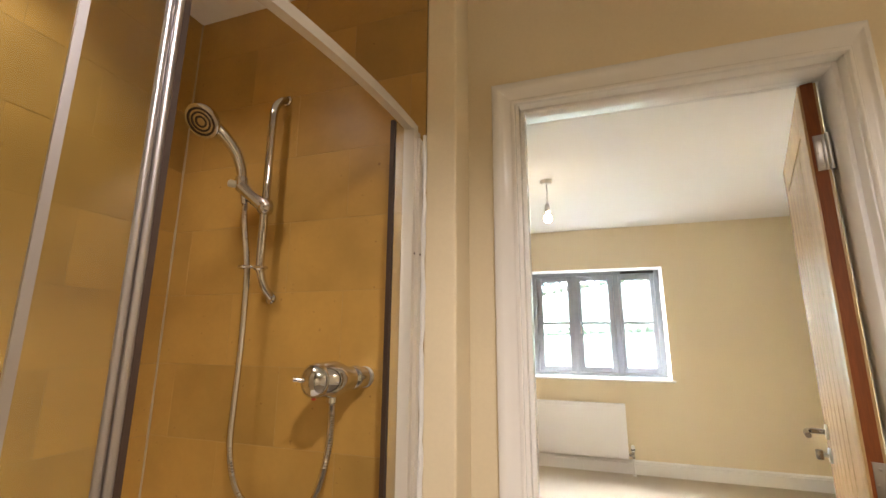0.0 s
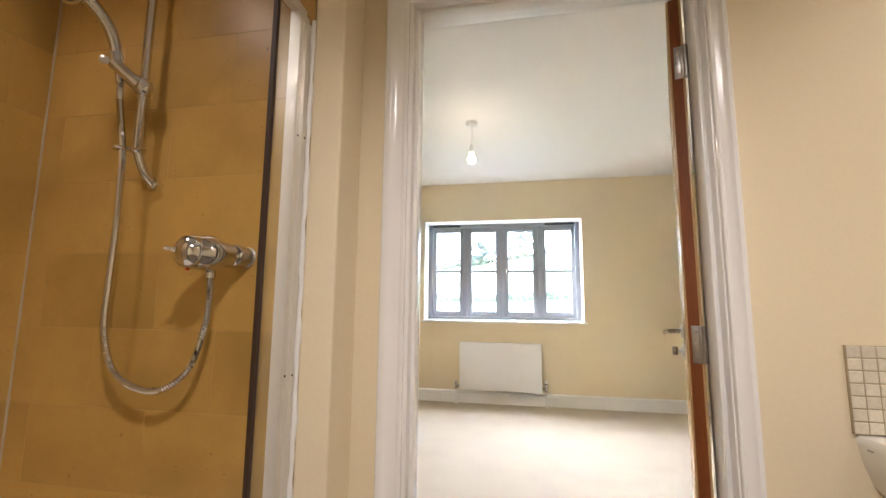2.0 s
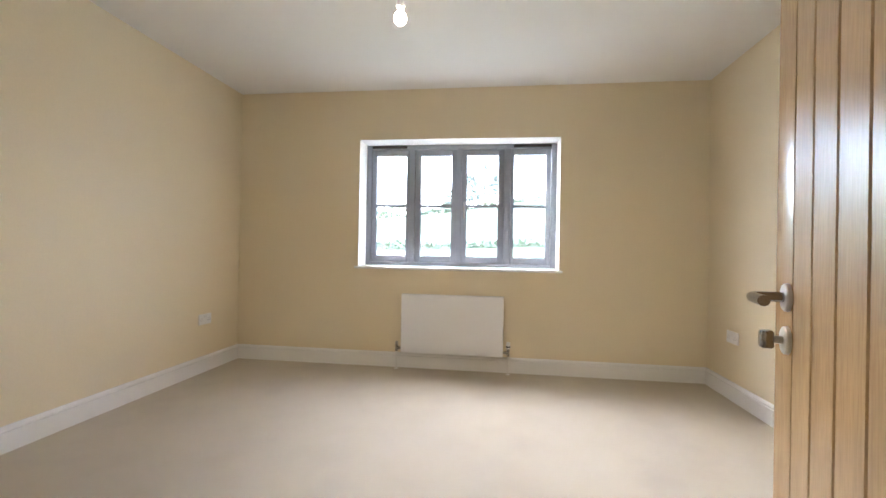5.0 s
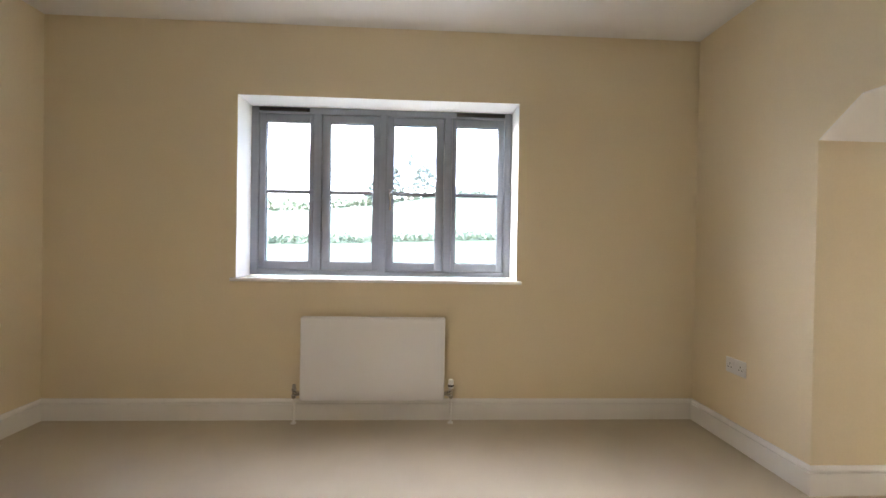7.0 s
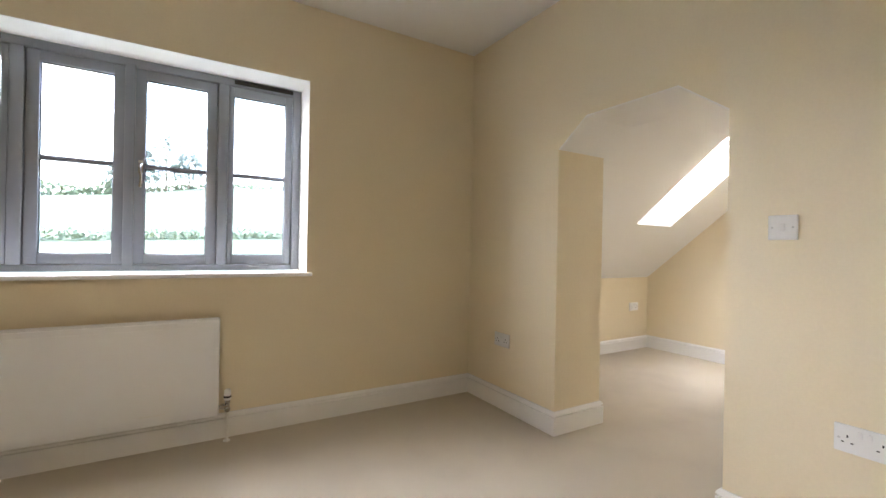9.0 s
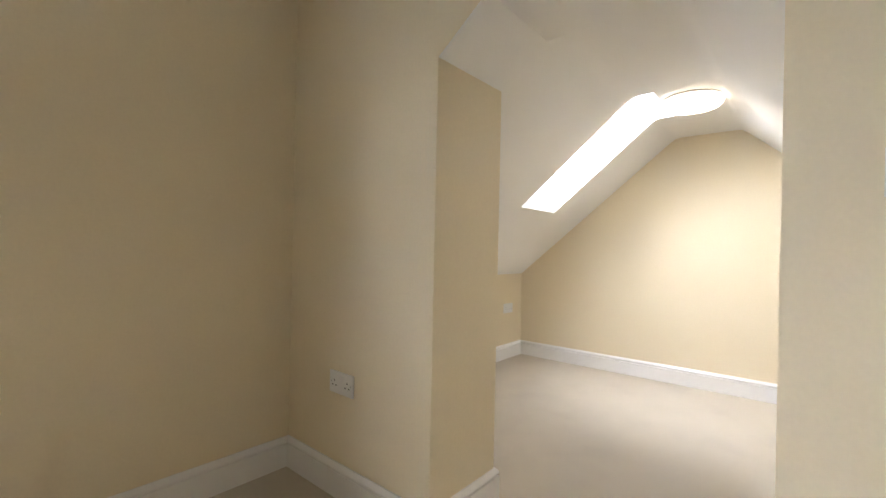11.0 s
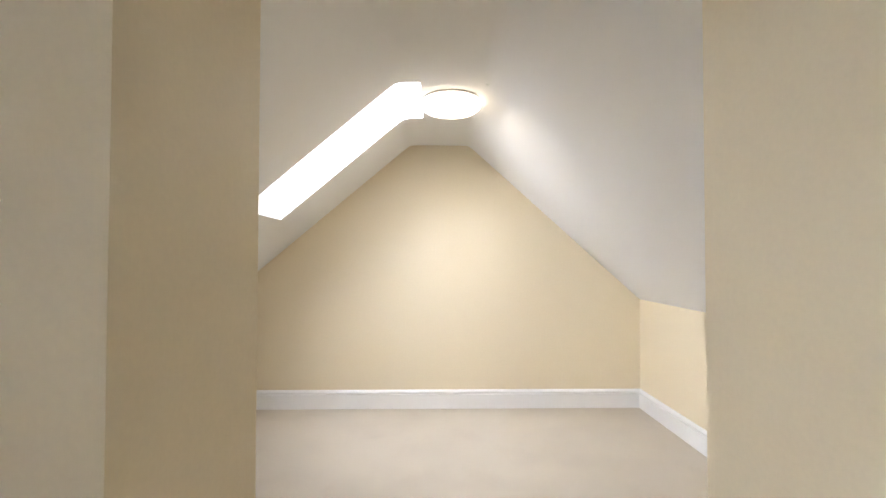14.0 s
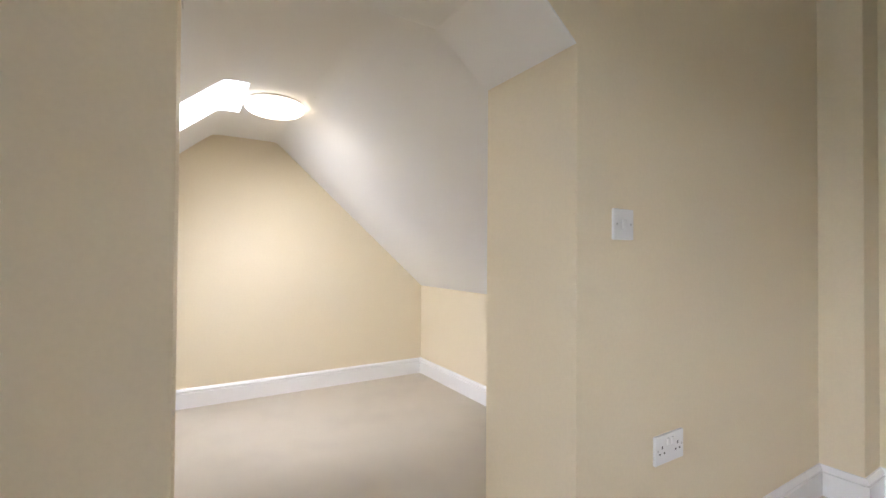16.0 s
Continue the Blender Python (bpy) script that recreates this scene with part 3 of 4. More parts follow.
# ---- fittings of the bedroom and alcove ----
def radiator():
    r = thing("radiator", "white enamelled panel radiator on the wall under the window", "radiator")
    x0, x1, z0, z1 = -2.490, -1.620, 0.150, 0.648
    front, back = -0.100, -0.030
    shell = block(x0 + 0.004, front, z0, x1 - 0.004, front + 0.012, z1 - 0.006, 0.005, 3)
    panel = part("front_panel", shell, ENAMEL, r)
    part("face", block(x0 + 0.028, front - 0.0016, z0 + 0.03, x1 - 0.028, front + 0.002, z1 - 0.035, 0.0015), ENAMEL, panel)
    part("back_panel", block(x0 + 0.01, back - 0.012, z0 + 0.01, x1 - 0.01, back, z1 - 0.02, 0.004), ENAMEL, r)
    for x in (x0, x1 - 0.004):
        part("side_panel", block(x, front + 0.006, z0 + 0.004, x + 0.004, back, z1, 0.0015), ENAMEL, r)
    for k in range(3):
        y = front + 0.006 + k * 0.026
        part("top_bar", block(x0 + 0.004, y, z1 - 0.006, x1 - 0.004, y + 0.011, z1, 0.001), ENAMEL, r)
    for k in range(22):
        x = x0 + 0.03 + k * (x1 - x0 - 0.06) / 21
        part("fin", block(x - 0.0015, front + 0.012, z0 + 0.02, x + 0.0015, back - 0.012, z1 - 0.03), ENAMEL, r)
    for k, (dx, wd) in enumerate(((0, 0.018), (0.026, 0.022), (0.056, 0.03), (0.092, 0.012))):
        part("sticker_line", block(-1.955 + dx, front - 0.0022, 0.199, -1.955 + dx + wd, front - 0.0015, 0.204), PLASTIC, r, "small pale printed sticker")
    for x, head in ((-2.532, False), (-1.578, True)):
        s = 1 if x > -2 else -1
        inner = x1 if s > 0 else x0
        y = -0.062
        body = part("valve", turned([(-0.03, 0.010), (-0.022, 0.0145), (-0.008, 0.0145), (-0.004, 0.011), (0.014, 0.011), (0.018, 0.014), (0.03, 0.014), (0.034, 0.009)],
                                    (x, y, 0.182), (0, 0, 1), 16), CHROME, r, "chrome radiator valve")
        part("tail", tube([(x, y, 0.182), (inner - s * 0.004, y, 0.182)], 0.0105, 14), CHROME, body)
        part("nut", turned([(0, 0.016), (0.014, 0.016)], (x - s * 0.016, y, 0.182), (-s, 0, 0), 6), CHROME, body)
        if head:
            part("cap", turned([(0, 0.012), (0.004, 0.0175), (0.05, 0.0165), (0.056, 0.013), (0.058, 0.004)], (x, y, 0.214), (0, 0, 1), 18), PLASTIC, body, "white valve head")
            part("collar", turned([(0, 0.0182), (0.01, 0.0182)], (x, y, 0.228), (0, 0, 1), 18), BLACK, body)
        else:
            part("cap", turned([(0, 0.011), (0.02, 0.011), (0.024, 0.006)], (x, y, 0.214), (0, 0, 1), 14), DULL, body)
        part("pipe", tube([(x, y, 0.0), (x, y, 0.156)], 0.0075, 12), PLASTIC, r, "white painted pipe")
        part("pipe_collar", turned([(0, 0.018), (0.004, 0.017), (0.007, 0.009)], (x, y, 0.0), (0, 0, 1), 18), PLASTIC, r)
    return r


radiator()


def plate_box(w, h):
    return block(-w / 2, -0.0095, -h / 2, w / 2, 0.0, h / 2, 0.0028, 3)


def double_socket():
    s = thing("double_socket", "white plastic double wall socket with two switches", "socket", "wall sockets")
    part("plate", plate_box(0.146, 0.086), PLASTIC, s)
    for cx in (-0.040, 0.040):
        part("earth_slot", block(cx - 0.002, -0.0102, 0.004, cx + 0.002, -0.0092, 0.012), BLACK, s)
        for dx in (-0.011, 0.011):
            part("slot", block(cx + dx - 0.0035, -0.0102, -0.0125, cx + dx + 0.0035, -0.0092, -0.0085), BLACK, s)
        inner = -1 if cx > 0 else 1
        part("rocker", block(cx + inner * 0.029 - 0.0055, -0.0125, 0.010, cx + inner * 0.029 + 0.0055, -0.0085, 0.031, 0.0015), PLASTIC, s)
    for x in (-0.0605, 0.0605):
        part("screw", turned([(0, 0.0035), (0.0006, 0.0035), (0.0012, 0.002)], (x, -0.0095, 0.0), (0, -1, 0), 12), STEEL, s)
    return s


sockets = double_socket()
sockets.matrix_basis = pose(0, -2.121, 0.462, 0, 0, -90)
tagged(sockets, "white double wall socket on the cream wall beside the arch")
for m, words in ((pose(0, -0.385, 0.445, 0, 0, -90), "white double wall socket near the corner of the window wall"), (pose(WEST, -0.455, 0.43, 0, 0, 90), "white double wall socket low on the far bedroom wall"),
                 (pose(2.335, KNEE_N, 0.455, 0, 0, 0), "white double wall socket on the low alcove wall")):
    tagged(copy_thing(sockets, m), words)


def light_switch():
    s = thing("light_switch", "white single light switch on the wall beside the arch", "switch")
    part("plate", plate_box(0.086, 0.086), PLASTIC, s)
    part("rocker", block(-0.008, -0.0135, -0.013, 0.008, -0.009, 0.013, 0.002), PLASTIC, s)
    for x in (-0.030, 0.030):
        part("screw", turned([(0, 0.0035), (0.0006, 0.0035), (0.0012, 0.002)], (x, -0.0095, 0.0), (0, -1, 0), 12), STEEL, s)
    return s


light_switch().matrix_basis = pose(0, -1.902, 1.126, 0, 0, -90)


def pendant():
    x, y = -2.163, -1.662
    p = thing("pendant_light", "bare lit bulb hanging from a white ceiling rose", "pendant light", at=Matrix.Translation((x, y, H)))
    part("ceiling_rose", turned([(0, 0.045), (-0.012, 0.045), (-0.026, 0.038), (-0.030, 0.030), (-0.030, 0.008), (-0.036, 0.006)], (0, 0, 0)), PLASTIC, p)
    part("cord", tube([(0, 0, -0.03), (0.001, 0, -0.1), (0, 0, -0.19)], 0.0038, 10), PLASTIC, p, "white flex")
    part("lampholder", turned([(-0.175, 0.006), (-0.185, 0.013), (-0.20, 0.017), (-0.232, 0.017), (-0.234, 0.021), (-0.240, 0.021), (-0.242, 0.016), (-0.25, 0.015)], (0, 0, 0)), PLASTIC, p)
    part("bulb", turned([(-0.246, 0.012), (-0.262, 0.0125), (-0.267, 0.019), (-0.276, 0.0265), (-0.289, 0.0305), (-0.302, 0.0305), (-0.314, 0.0255), (-0.322, 0.017), (-0.326, 0.005)],
                        (0, 0, 0), sides=24), BULB_GLOW, p, "glowing white bulb")
    bulb_lamp = lamp("bulb_light", "SPOT", BULB_WATTS, (1.0, 0.83, 0.62), (x, y, H - 0.34), 0.03, (x, y, 0), 178)
    return p


pendant()


def alcove_lamp():
    x, y, z = 1.70, -1.270, FLAT
    p = thing("ceiling_light", "round flush ceiling light, lit, with a white diffuser", "ceiling light", at=Matrix.Translation((x, y, z)))
    # Dark metal of the base ring stands in for the shaded gap above the diffuser.
    part("base", turned([(0.0, 0.138), (-0.003, 0.146), (-0.010, 0.147), (-0.013, 0.140)], (0, 0, 0.0), sides=48), HINGE, p, "thin metal base ring, dark for the shaded gap above the diffuser")
    part("diffuser", turned([(-0.012, 0.142), (-0.014, 0.151), (-0.024, 0.154), (-0.040, 0.150), (-0.054, 0.134), (-0.063, 0.10), (-0.068, 0.055), (-0.069, 0.005)], (0, 0, 0), sides=48), LAMP_GLOW, p, "glowing white diffuser")
    part("clip", block(-0.104, -0.116, -0.016, -0.092, -0.104, -0.004, 0.002), STEEL, p)
    lamp("alcove_light", "AREA", ALCOVE_WATTS, (1.0, 0.955, 0.84), (x, y, z - 0.085), 0.27, (x, y, 0))
    return p


alcove_lamp()


# ---- the shower ----
def bow(y, off=0.0):
    """The plan of the bowed shower screen: x for y, and the way across it."""
    r = 2.6
    c = Vector((-2.385 - r, -3.74))
    a = math.asin(max(-1, min(1, (y - c.y) / r)))
    return Vector((c.x + (r + off) * math.cos(a), c.y + (r + off) * math.sin(a)))


def bowed(y0, y1, half, z0, z1, steps=16, off=0.0):
    loops = []
    for i in range(steps + 1):
        y = y0 + (y1 - y0) * i / steps
        a, b = bow(y, off - half), bow(y, off + half)
        loops.append([(a.x, a.y, z0), (b.x, b.y, z0), (b.x, b.y, z1), (a.x, a.y, z1)])
    return rings(bmesh.new(), loops)


def shower_screen():
    s = thing("shower_screen", "bowed glass shower screen in a satin aluminium frame", "shower screen")
    z0, z1 = 0.12, 1.862
    near = TILE_Y
    part("wall_profile", bowed(near, near - 0.045, 0.017, z0, z1 - 0.006, 4), PROFILE, s)
    part("wall_channel", bowed(near, near - 0.026, 0.026, z0, z1 - 0.03, 3), PROFILE, s)
    part("wall_profile", bowed(SHOWER_END + 0.045, SHOWER_END, 0.017, z0, z1 - 0.006, 4), PROFILE, s)
    part("top_rail", bowed(near - 0.004, SHOWER_END, 0.011, z1 - 0.008, z1 + 0.018, 30), PROFILE, s)
    part("bottom_rail", bowed(near - 0.004, SHOWER_END, 0.019, z0 - 0.03, z0 + 0.01, 30), ALUMINIUM, s)
    part("seal", bowed(near - 0.094, near - 0.106, 0.006, z0 + 0.01, z1 - 0.008, 2, -0.02), SEAL, s, "dark rubber seal")
    part("fixed_glass", bowed(near - 0.040, near - 0.096, 0.0025, z0 + 0.01, z1 - 0.008, 4, -0.016), SHOWER_GLASS, s, "clear curved glass").visible_shadow = False
    part("door_glass", bowed(-4.434, SHOWER_END + 0.03, 0.0025, z0 + 0.01, z1 - 0.008, 16, 0.0), SHOWER_GLASS, s, "clear curved glass").visible_shadow = False
    for y, wide in ((-4.419, 0.0058), (-4.430, 0.0052)):
        p = bow(y, 0.002)
        part("door_post", tube([(p.x, p.y, z0 + 0.01), (p.x, p.y, z1 - 0.008)], wide, 16), ALUMINIUM, s)
    part("seal", bowed(-4.405, -4.414, 0.005, z0 + 0.01, z1 - 0.008, 2, -0.002), SEAL, s, "dark rubber seal")
    part("door_post", bowed(-4.511, -4.520, 0.006, z0 + 0.01, z1 - 0.008, 3, 0.004), ALUMINIUM, s)
    for z in (0.876, 1.5, 0.3):
        for dy in (0.012, 0.032):
            p = bow(near - dy, 0.018)
            part("screw", turned([(0, 0.0032), (0.0012, 0.0028)], (p.x + (0.008 if dy < 0.02 else 0), p.y, z), (1, 0, 0), 10), SEAL, s)
    bead = [(-2.3535 + 0.0012 * math.sin(k * 1.7) + 0.0008 * math.sin(k * 0.61), TILE_Y - 0.001, 0.09 + 1.76 * k / 60) for k in range(61)]
    part("sealant_bead", tube(bead, [0.0065 + 0.0012 * math.sin(k * 0.9) + 0.0008 * math.sin(k * 2.3) for k in range(61)], 8), PLASTIC, s, "uneven white sealant bead")
    return s


shower_screen()
edge = [(TILE_X, TILE_Y), (TILE_X, SHOWER_END)] + [tuple(bow(SHOWER_END + (TILE_Y - SHOWER_END) * k / 16, 0.03)) for k in range(17)]
tray = prism(edge, 2, 0.0, 0.09)
bmesh.ops.bevel(tray, geom=[e for e in tray.edges if all(v.co.z > 0.08 for v in e.verts)], offset=0.012, segments=3, affect="EDGES")
tagged(linked("shower_tray", tray, CERAMIC), "white shower tray on the floor inside the screen", "shower tray")


def riser():
    r = thing("shower_riser", "chrome riser rail fixed to the tiled shower wall", "shower rail")
    x, y = -2.847, -3.795
    path = smooth_path([(x + 0.006, TILE_Y, 2.045), (x + 0.004, -3.765, 2.035), (x + 0.001, y + 0.005, 1.995), (x, y, 1.93), (x, y, 1.7), (x, y, 1.5), (x + 0.001, y + 0.005, 1.465), (x + 0.003, -3.772, 1.425), (x + 0.006, TILE_Y, 1.396)], 8)
    part("rail", tube(path, 0.0122, 16), CHROME, r)
    for z in (2.046, 1.394):
        part("wall_rose", turned([(0, 0.017), (0.006, 0.017), (0.010, 0.012)], (x + 0.006, TILE_Y, z), (0, -1, 0), 20), CHROME, r)
    slider = part("slider", tube([(x, y, 1.640), (x, y, 1.645), (x, y, 1.655), (x, y, 1.672), (x, y, 1.685), (x, y, 1.690)], [0.010, 0.019, 0.024, 0.024, 0.019, 0.012], 18), CHROME, r, "chrome sliding bracket")
    part("arm", tube(smooth_path([(x, y, 1.665), (x - 0.030, y - 0.022, 1.692), (x - 0.060, y - 0.043, 1.726)], 5), [0.021, 0.021, 0.021, 0.020, 0.019, 0.018, 0.018, 0.018, 0.018, 0.019, 0.019], 16), CHROME, slider)
    part("knob", turned([(0, 0.010), (0.016, 0.012), (0.022, 0.010), (0.024, 0.005)], (x - 0.070, y - 0.048, 1.728), (-0.8, -0.6, 0.1), 16), STEEL, slider)
    part("holder", turned([(-0.020, 0.015), (-0.012, 0.0175), (0.014, 0.0185), (0.020, 0.0165)], (x - 0.058, y - 0.040, 1.732), (-0.05, -0.12, 1), 18), CHROME, slider)
    guide = part("hose_guide", turned([(-0.004, 0.015), (0, 0.0185), (0.007, 0.0185), (0.010, 0.015)], (x, y, 1.475), (0, 0, 1), 18), CHROME, r, "chrome hose guide")
    part("ring", tube([(x - 0.033 + 0.016 * math.cos(a), y - 0.022 + 0.016 * math.sin(a), 1.479) for a in (math.tau * k / 20 for k in range(21))], 0.004, 8), CHROME, guide)
    part("bar", block(x - 0.028, y - 0.020, 1.475, x + 0.028, y + 0.006, 1.483, 0.003), CHROME, guide)
    return r


riser()


def handset():
    h = thing("shower_handset", "chrome shower handset held in the bracket of the rail", "shower head")
    a = smooth_path([(-2.902, -3.822, 1.70), (-2.905, -3.832, 1.735), (-2.908, -3.842, 1.78), (-2.915, -3.862, 1.825), (-2.930, -3.900, 1.866), (-2.942, -3.935, 1.888)], 6)
    part("handle", tube(a, [0.0125 + 0.007 * (i / len(a)) for i in range(len(a))], 14), CHROME, h)
    n = Vector((0.10, -0.72, -0.69)).normalized()
    c = Vector((-2.946, -3.958, 1.882))
    head = part("head", turned([(-0.034, 0.014), (-0.026, 0.030), (-0.010, 0.046), (0.002, 0.050), (0.008, 0.049), (0.010, 0.044)], c, n, 32), CHROME, h)
    for r0, r1 in ((0.041, 0.035), (0.029, 0.024), (0.017, 0.012)):
        part("nozzle_ring", turned([(0.0095, r1), (0.0112, r1), (0.0112, r0), (0.0095, r0)], c, n, 28), SEAL, head, "dark rubber nozzle ring")
    part("cone", turned([(0, 0.0085), (0.03, 0.0115), (0.036, 0.0115)], (-2.902, -3.822, 1.672), (0, -0.1, 1), 16), CHROME, h)
    return h


handset()


def hose():
    h = thing("shower_hose", "ribbed chrome shower hose hanging in a loop", "shower hose")
    pts = smooth_path([(-2.902, -3.820, 1.690), (-2.897, -3.818, 1.62), (-2.872, -3.817, 1.478), (-2.868, -3.815, 1.35), (-2.868, -3.815, 1.227), (-2.872, -3.815, 1.10), (-2.871, -3.815, 0.985), (-2.840, -3.815, 0.895),
                       (-2.782, -3.815, 0.848), (-2.692, -3.815, 0.834), (-2.612, -3.812, 0.885), (-2.578, -3.808, 0.98), (-2.570, -3.806, 1.06), (-2.572, -3.806, 1.128)], 26)
    part("hose", tube(pts, [0.0080 if i % 2 else 0.0093 for i in range(len(pts))], 9), CHROME, h)
    return h


hose()


def shower_valve():
    v = thing("shower_valve", "rounded chrome shower valve on the tiled wall", "shower valve")
    wall = Vector((-2.515, TILE_Y, 1.178))
    tip = Vector((-2.592, -3.905, 1.178))
    way = (tip - wall).normalized()
    length = (tip - wall).length
    part("wall_plate", turned([(0, 0.027), (0.005, 0.027), (0.008, 0.024)], wall, (0, -1, 0), 28), STEEL, v)
    part("body", turned([(0.004, 0.026), (0.028, 0.0275), (0.031, 0.0305), (0.041, 0.0305), (0.044, 0.0285), (0.066, 0.033), (0.082, 0.041), (0.100, 0.0450), (0.116, 0.0445), (0.128, 0.0425), (0.136, 0.0405)], wall, way, 30), CHROME, v)
    dial = part("dial", turned([(0.130, 0.036), (0.138, 0.0415), (0.150, 0.0425), (0.164, 0.038), (0.174, 0.027), (0.180, 0.012), (0.181, 0.002)], wall, way, 30), CHROME, v, "domed chrome temperature dial")
    part("lever", tube(smooth_path([wall + way * 0.165, wall + way * 0.184 + Vector((-0.006, 0, 0.003)), wall + way * 0.194 + Vector((-0.014, 0, 0.005))], 5), [0.0065] * 6 + [0.005] * 5, 10), CHROME, dial)
    part("marker", turned([(0, 0.006), (0.003, 0.005)], wall + way * 0.150 + Vector((0, 0, -0.042)), (0, 0, -1), 12), RED, dial, "red temperature mark")
    part("outlet", turned([(0, 0.012), (-0.026, 0.012), (-0.028, 0.0135), (-0.042, 0.0135), (-0.045, 0.009)], (-2.572, -3.806, 1.172 - 0.012), (0, 0, 1), 16), CHROME, v)
    side = way.cross(Vector((0, 0, 1))).normalized()
    for k, (d, q) in enumerate(((0.160, 0.022), (0.116, 0.040))):
        part("badge", turned([(0, 0.011), (0.003, 0.010), (0.004, 0.006)], wall + way * d - side * q * (1 if side.x < 0 else -1) * 0.9, way if k == 0 else -side, 16), STEEL, v)
    return v


shower_valve()


# ---- the basin ----
def basin():
    b = thing("wash_basin", "white ceramic wall-hung wash basin under a mosaic splashback", "basin")
    cx, back, top = -0.765, SOUTH_A, 0.770

    def outline(hw, depth, z, squash=3.2, n=40, y_in=0.0):
        pts = []
        for k in range(n):
            a = math.pi + math.pi * k / (n - 1)
            ca, sa = math.cos(a), math.sin(a)
            e = 2 / squash
            pts.append((cx + hw * math.copysign(abs(ca) ** e, ca), back - y_in - depth * abs(sa) ** e, z))
        return pts

    loops = [outline(0.100, 0.14, 0.572, 2.4), outline(0.168, 0.23, 0.586, 2.5), outline(0.222, 0.315, 0.618, 2.7), outline(0.254, 0.372, 0.662, 2.9), outline(0.270, 0.404, 0.710, 3.1),
             outline(0.277, 0.415, 0.750, 3.2), outline(0.278, 0.417, 0.763, 3.2), outline(0.274, 0.413, 0.770, 3.2)]
    inner = [outline(0.236, 0.300, 0.768, 3.0, y_in=0.085), outline(0.228, 0.290, 0.760, 3.0, y_in=0.09), outline(0.200, 0.255, 0.700, 2.8, y_in=0.105), outline(0.140, 0.18, 0.655, 2.5, y_in=0.14), outline(0.03, 0.05, 0.645, 2.2, y_in=0.20)]
    bm = bmesh.new()
    rings(bm, loops + inner)
    part("bowl", bm, CERAMIC, b)
    part("logo_mark", block(cx - 0.2775, back - 0.045, 0.744, cx - 0.276, back - 0.030, 0.747), GREY_MARK, b, "small grey printed mark")
    part("waste", turned([(0, 0.030), (0.004, 0.031), (0.006, 0.026)], (cx, back - 0.225, 0.645), (0, 0, 1), 24), CHROME, b)
    return b


basin()


def downlight(x, y, share, spread):
    d = thing("ceiling_downlight", "small round recessed downlight, lit", "downlight", "bathroom downlights", at=Matrix.Translation((x, y, H)))
    part("bezel", turned([(0, 0.042), (-0.004, 0.042), (-0.006, 0.036), (-0.004, 0.030), (-0.001, 0.029)], (0, 0, 0)), STEEL, d)
    part("lens", turned([(-0.0005, 0.028), (-0.003, 0.026), (-0.0035, 0.005)], (0, 0, 0)), SPOT_GLOW, d, "glowing lens")
    lamp("downlight_light", "SPOT", SPOT_WATTS * share, (1.0, 0.965, 0.94), (x, y, H - 0.065), 0.055, (x, y, 0), spread)


for x, y, share, spread in ((-1.65, -5.05, 1.4, 150), (-2.95, -4.33, 0.24, 124), (-0.40, -4.12, 0.34, 140)):
    downlight(x, y, share, spread)

# ---- outside the window ----
def land(x, y):
    """Height of the ground: level by the house, then a hillside."""
    if y < 25:
        return -2.9
    crest = 27 + 5.0 * math.tanh((x + 15) / 30) + 1.0 * math.sin(x * 0.02 + 1)
    s = min(1.0, (y - 25) / 205)
    h = -2.9 + (0.32 * s + 0.68 * s * s * (3 - 2 * s) * 0.5 + 0.34 * s * s) * crest
    if y > 230:
        h -= (y - 230) * 0.10
    return h + 0.25 * math.sin(x * 0.11) * s


bm = bmesh.new()
xs = [-600, -400, -280] + [-220 + 10 * i for i in range(45)] + [290, 400, 600]
ys = [-300, -60, 0.6, 12, 25] + [25 + 8 * i for i in range(1, 30)] + [300, 420, 700, 1500]
grid = [[bm.verts.new((x, y, land(x, y))) for x in xs] for y in ys]
for r, s in zip(grid, grid[1:]):
    for i in range(len(xs) - 1):
        bm.faces.new((r[i], r[i + 1], s[i + 1], s[i]))
ground = structure("ground", bm, GRASS, "green hillside meadow", "meadow")
ground.data.polygons.foreach_set("use_smooth", [True] * len(ground.data.polygons))

rng = random.Random(7)


def leaf_clump(verts, faces, c, size):
    for _ in range(5):
        o = Vector((rng.gauss(0, 1), rng.gauss(0, 1), rng.gauss(0, 0.8))) * size * 0.45 + Vector(c)
        u = Vector((rng.uniform(-1, 1), rng.uniform(-1, 1), rng.uniform(-1, 1))).normalized()
        w = u.orthogonal().normalized()
        k = len(verts)
        verts += [o + u * size * 0.5, o + w * size * 0.34, o - u * size * 0.5, o - w * size * 0.34]
        faces.append((k, k + 1, k + 2, k + 3))


def leaves(name, verts, faces, material):
    me = bpy.data.meshes.new(name)
    me.from_pydata([tuple(v) for v in verts], [], faces)
    me.materials.append(material)
    return new(name, me)


def hedge(y_of, x0, x1, height, step, size, words):
    verts, faces = [], []
    x = x0
    while x < x1:
        y = y_of(x)
        base = land(x, y)
        tall = height * (0.7 + 0.45 * noise.noise((x * 0.09, y * 0.02, 3.1)) + rng.uniform(0, 0.3))
        for k in range(3):
            leaf_clump(verts, faces, (x + rng.uniform(-step, step) * 0.5, y + rng.uniform(-1, 1), base + tall * (0.15 + 0.4 * k * rng.uniform(0.7, 1.1))), size)
        x += step * rng.uniform(0.7, 1.3)
    tagged(leaves("hedge", verts, faces, LEAF), words, "hedge", kind="stuff")


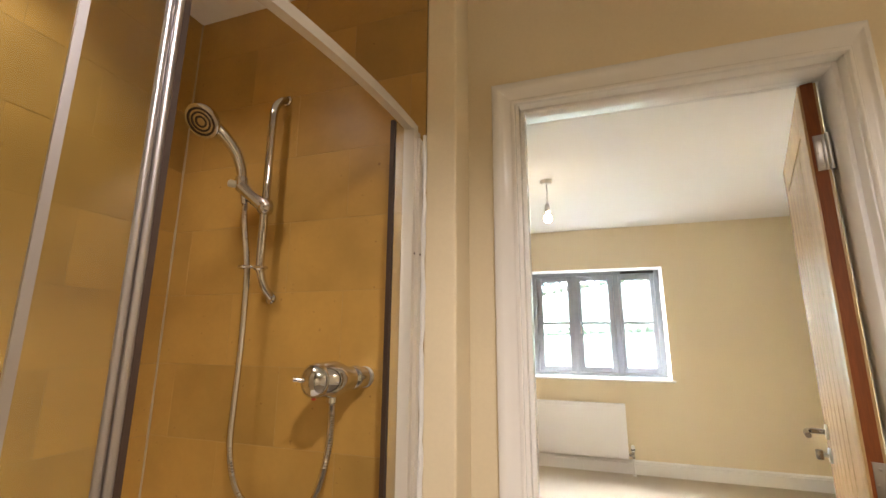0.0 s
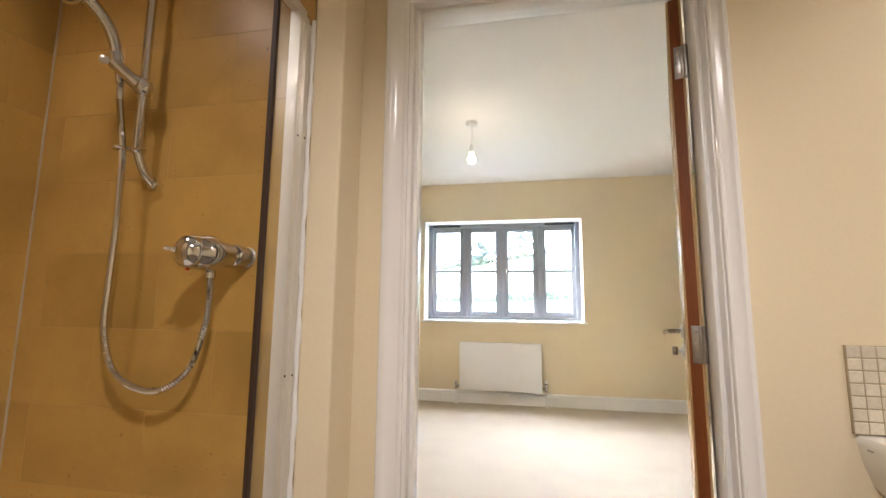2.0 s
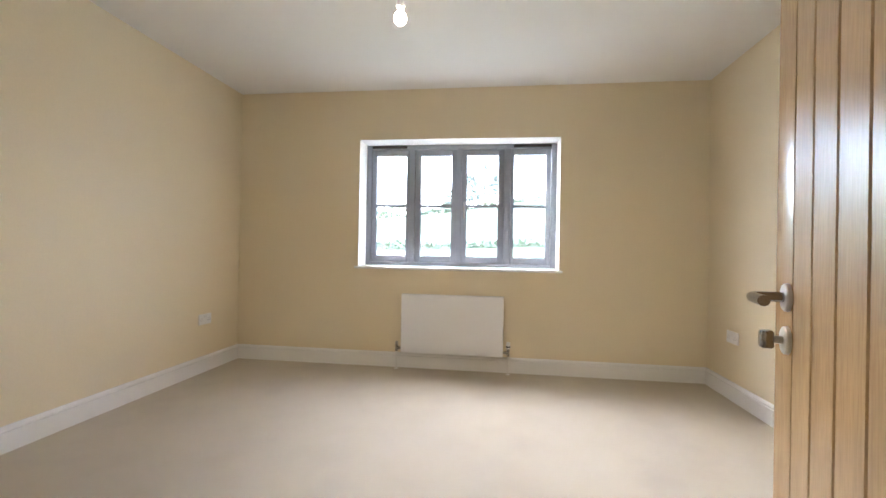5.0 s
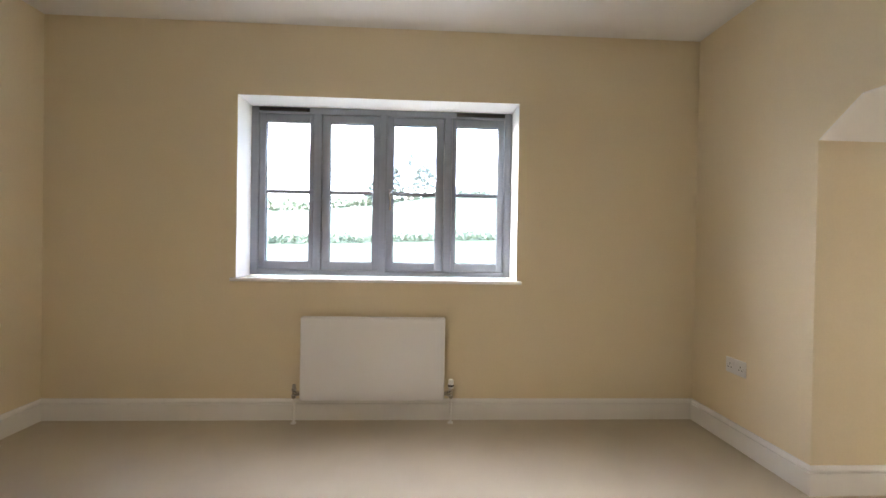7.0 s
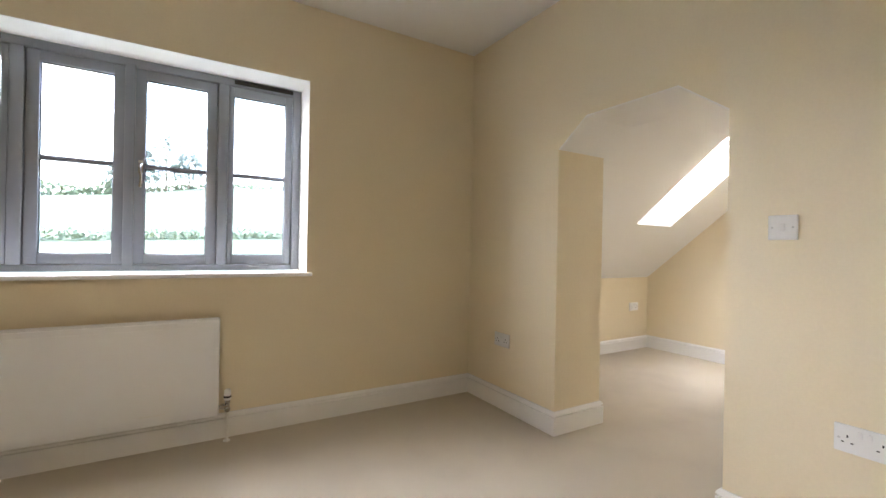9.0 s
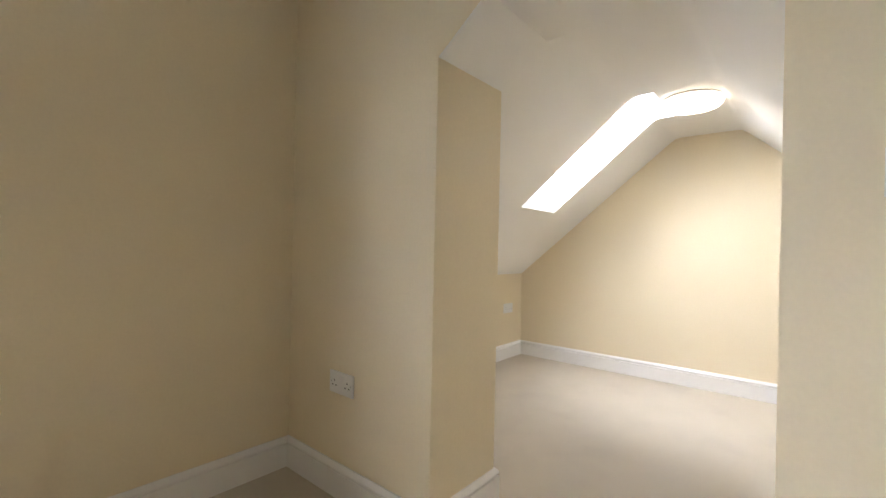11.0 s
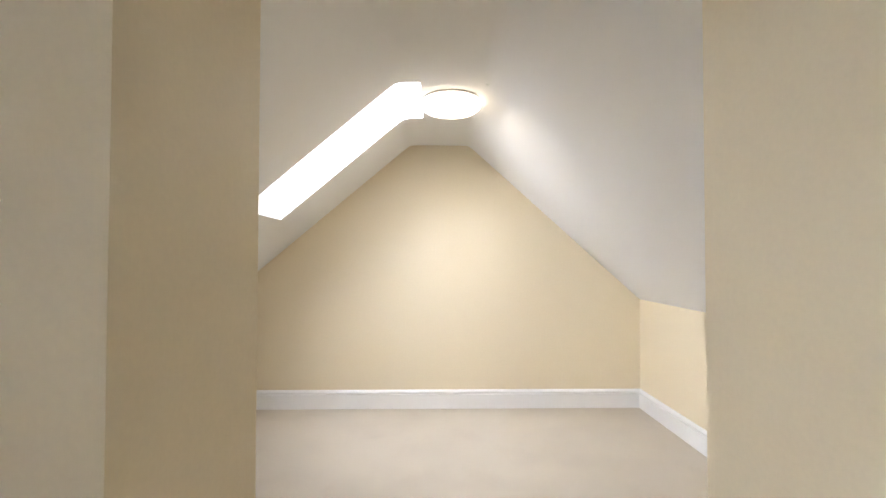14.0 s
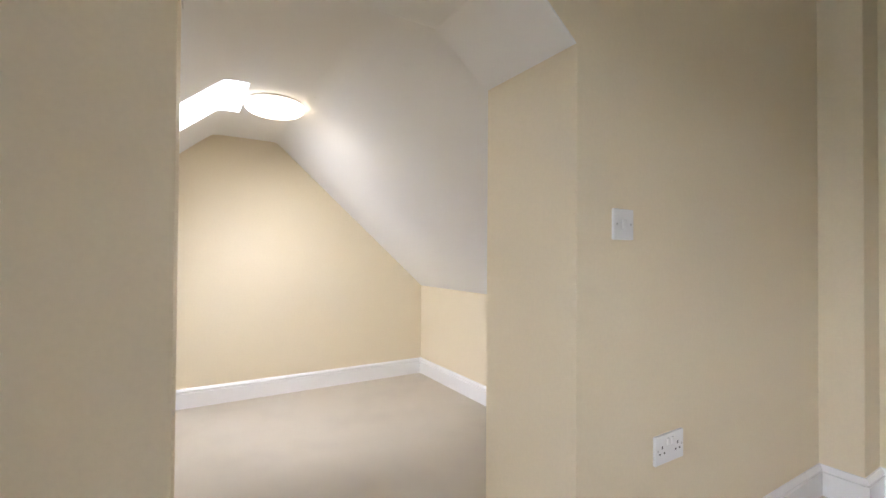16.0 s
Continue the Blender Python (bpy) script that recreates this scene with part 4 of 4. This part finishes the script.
hedge(lambda x: 78 + 3 * math.sin(x * 0.03), -120, 120, 1.5, 0.3, 0.6, "uneven green hedge along the foot of the field")
hedge(lambda x: 222 + 5 * math.sin(x * 0.02), -190, -22, 6.0, 0.5, 1.5, "belt of green trees along the top of the hill")
hedge(lambda x: 224, -30, 60, 2.2, 1.0, 1.6, "green hedge along the top of the hill")


def tree(x, y, tall, spread):
    base = land(x, y)
    t = thing("tree", "broad green tree on the crest of the hill", "tree", "trees on the hill", at=Matrix.Translation((x, y, base)))
    bm = tube([(0, 0, -0.5), (0.1, 0, tall * 0.25), (0.0, 0.2, tall * 0.5), (0.2, 0, tall * 0.75)], [0.45, 0.36, 0.25, 0.1], 10)
    for k in range(7):
        a, z = k * 0.9 + rng.uniform(0, 0.5), tall * (0.28 + 0.07 * k)
        e = spread * rng.uniform(0.5, 0.9)
        tube([(0, 0, z), (math.cos(a) * e * 0.5, math.sin(a) * e * 0.5, z + tall * 0.10), (math.cos(a) * e, math.sin(a) * e, z + tall * 0.16)], [0.17, 0.11, 0.05], 7, bm)
    part("trunk", bm, BARK, t)
    verts, faces = [], []
    for _ in range(560):
        a, r, z = rng.uniform(0, math.tau), spread * math.sqrt(rng.random()), rng.uniform(0.22, 1.0)
        r *= math.sin(math.pi * min(1, 0.12 + 0.86 * z)) ** 0.6
        if noise.noise((math.cos(a) * r * 0.45 + x, math.sin(a) * r * 0.45, z * tall * 0.4)) > -0.08:
            leaf_clump(verts, faces, (math.cos(a) * r, math.sin(a) * r, z * tall), 1.0)
    crown = leaves("crown", verts, faces, TREE_LEAF)
    crown.parent = t
    return t


for x, y, tall, spread in ((-17.5, 220, 18, 7.6), (-9.5, 221, 24, 9.5), (-1.0, 222, 17.0, 7.2), (-26, 221, 12, 5.6)):
    tree(x, y, tall, spread)


# ---- shower tiles and mosaic, piece by piece ----
def tiles_on(wall, across, axis, plane, depth, z_base, pitch_w, pitch_h, shift):
    """Stone tiles in half bond on a wall from across[0] to across[1]; whole ones share one mesh."""
    gap = 0.0007
    shared = {}
    z, row = z_base, 0
    while z < H - 0.005:
        z1 = min(z + pitch_h, H)
        u = shift - (pitch_w / 2 if row % 2 else 0)
        while u < across[1]:
            a, b = max(u, across[0]), min(u + pitch_w, across[1])
            if b - a > 0.012:
                key = (round(b - a, 3), round(z1 - z, 3))
                if key not in shared:
                    w, h = (b - a) / 2 - gap, (z1 - z) / 2 - gap
                    bm = block(-w, -depth, -h, w, 0, h, 0.0006, 1)
                    me = bpy.data.meshes.new("tile")
                    bm.to_mesh(me)
                    bm.free()
                    me.materials.append(STONE)
                    shared[key] = me
                ob = new("tile", shared[key])
                lift = rng.uniform(-0.0003, 0.0003)
                mid = (a + b) / 2
                ob.matrix_basis = pose(mid, plane + depth + lift, (z + z1) / 2) if axis == 0 else pose(plane - depth - lift, mid, (z + z1) / 2, 0, 0, 90)
                ob.parent = wall
            u += pitch_w
        z += pitch_h
        row += 1


tiles_on(wall_shower_back, (TILE_X, -2.353), 0, TILE_Y, 0.011, -0.097, 0.392, 0.2155, -2.989 - 0.392)
tiles_on(wall_shower_side, (SHOWER_END, TILE_Y), 1, TILE_X, 0.011, -0.097, 0.392, 0.2155, -3.845 - 3 * 0.392)

splash = thing("splashback", "cream tumbled stone mosaic splashback above the basin", "splashback")
part("backing", block(-1.050, SOUTH_A - 0.0082, 0.772, -0.480, SOUTH_A, 0.970, 0.0008), MOSAIC_GROUT, splash)
cols, rows_ = 19, 7
pw, ph = 0.570 / cols, 0.198 / rows_
mosaic_meshes = []
for k in range(6):
    w, h = pw / 2 - 0.0013, ph / 2 - 0.0013
    bm = block(-w, -0.0065, -h, w, 0, h, 0.0016, 2)
    for v in bm.verts:
        v.co += Vector((rng.uniform(-1, 1), rng.uniform(-0.5, 0.5), rng.uniform(-1, 1))) * 0.0004
    me = bpy.data.meshes.new("mosaic_tile")
    bm.to_mesh(me)
    bm.free()
    me.materials.append(MOSAIC)
    mosaic_meshes.append(me)
for i in range(cols):
    for j in range(rows_):
        ob = new("mosaic_tile", mosaic_meshes[rng.randrange(6)])
        ob.matrix_basis = pose(-1.050 + pw * (i + 0.5), SOUTH_A - 0.003, 0.772 + ph * (j + 0.5), rng.uniform(-0.6, 0.6), rng.uniform(-0.8, 0.8), rng.uniform(-0.6, 0.6))
        ob.parent = splash
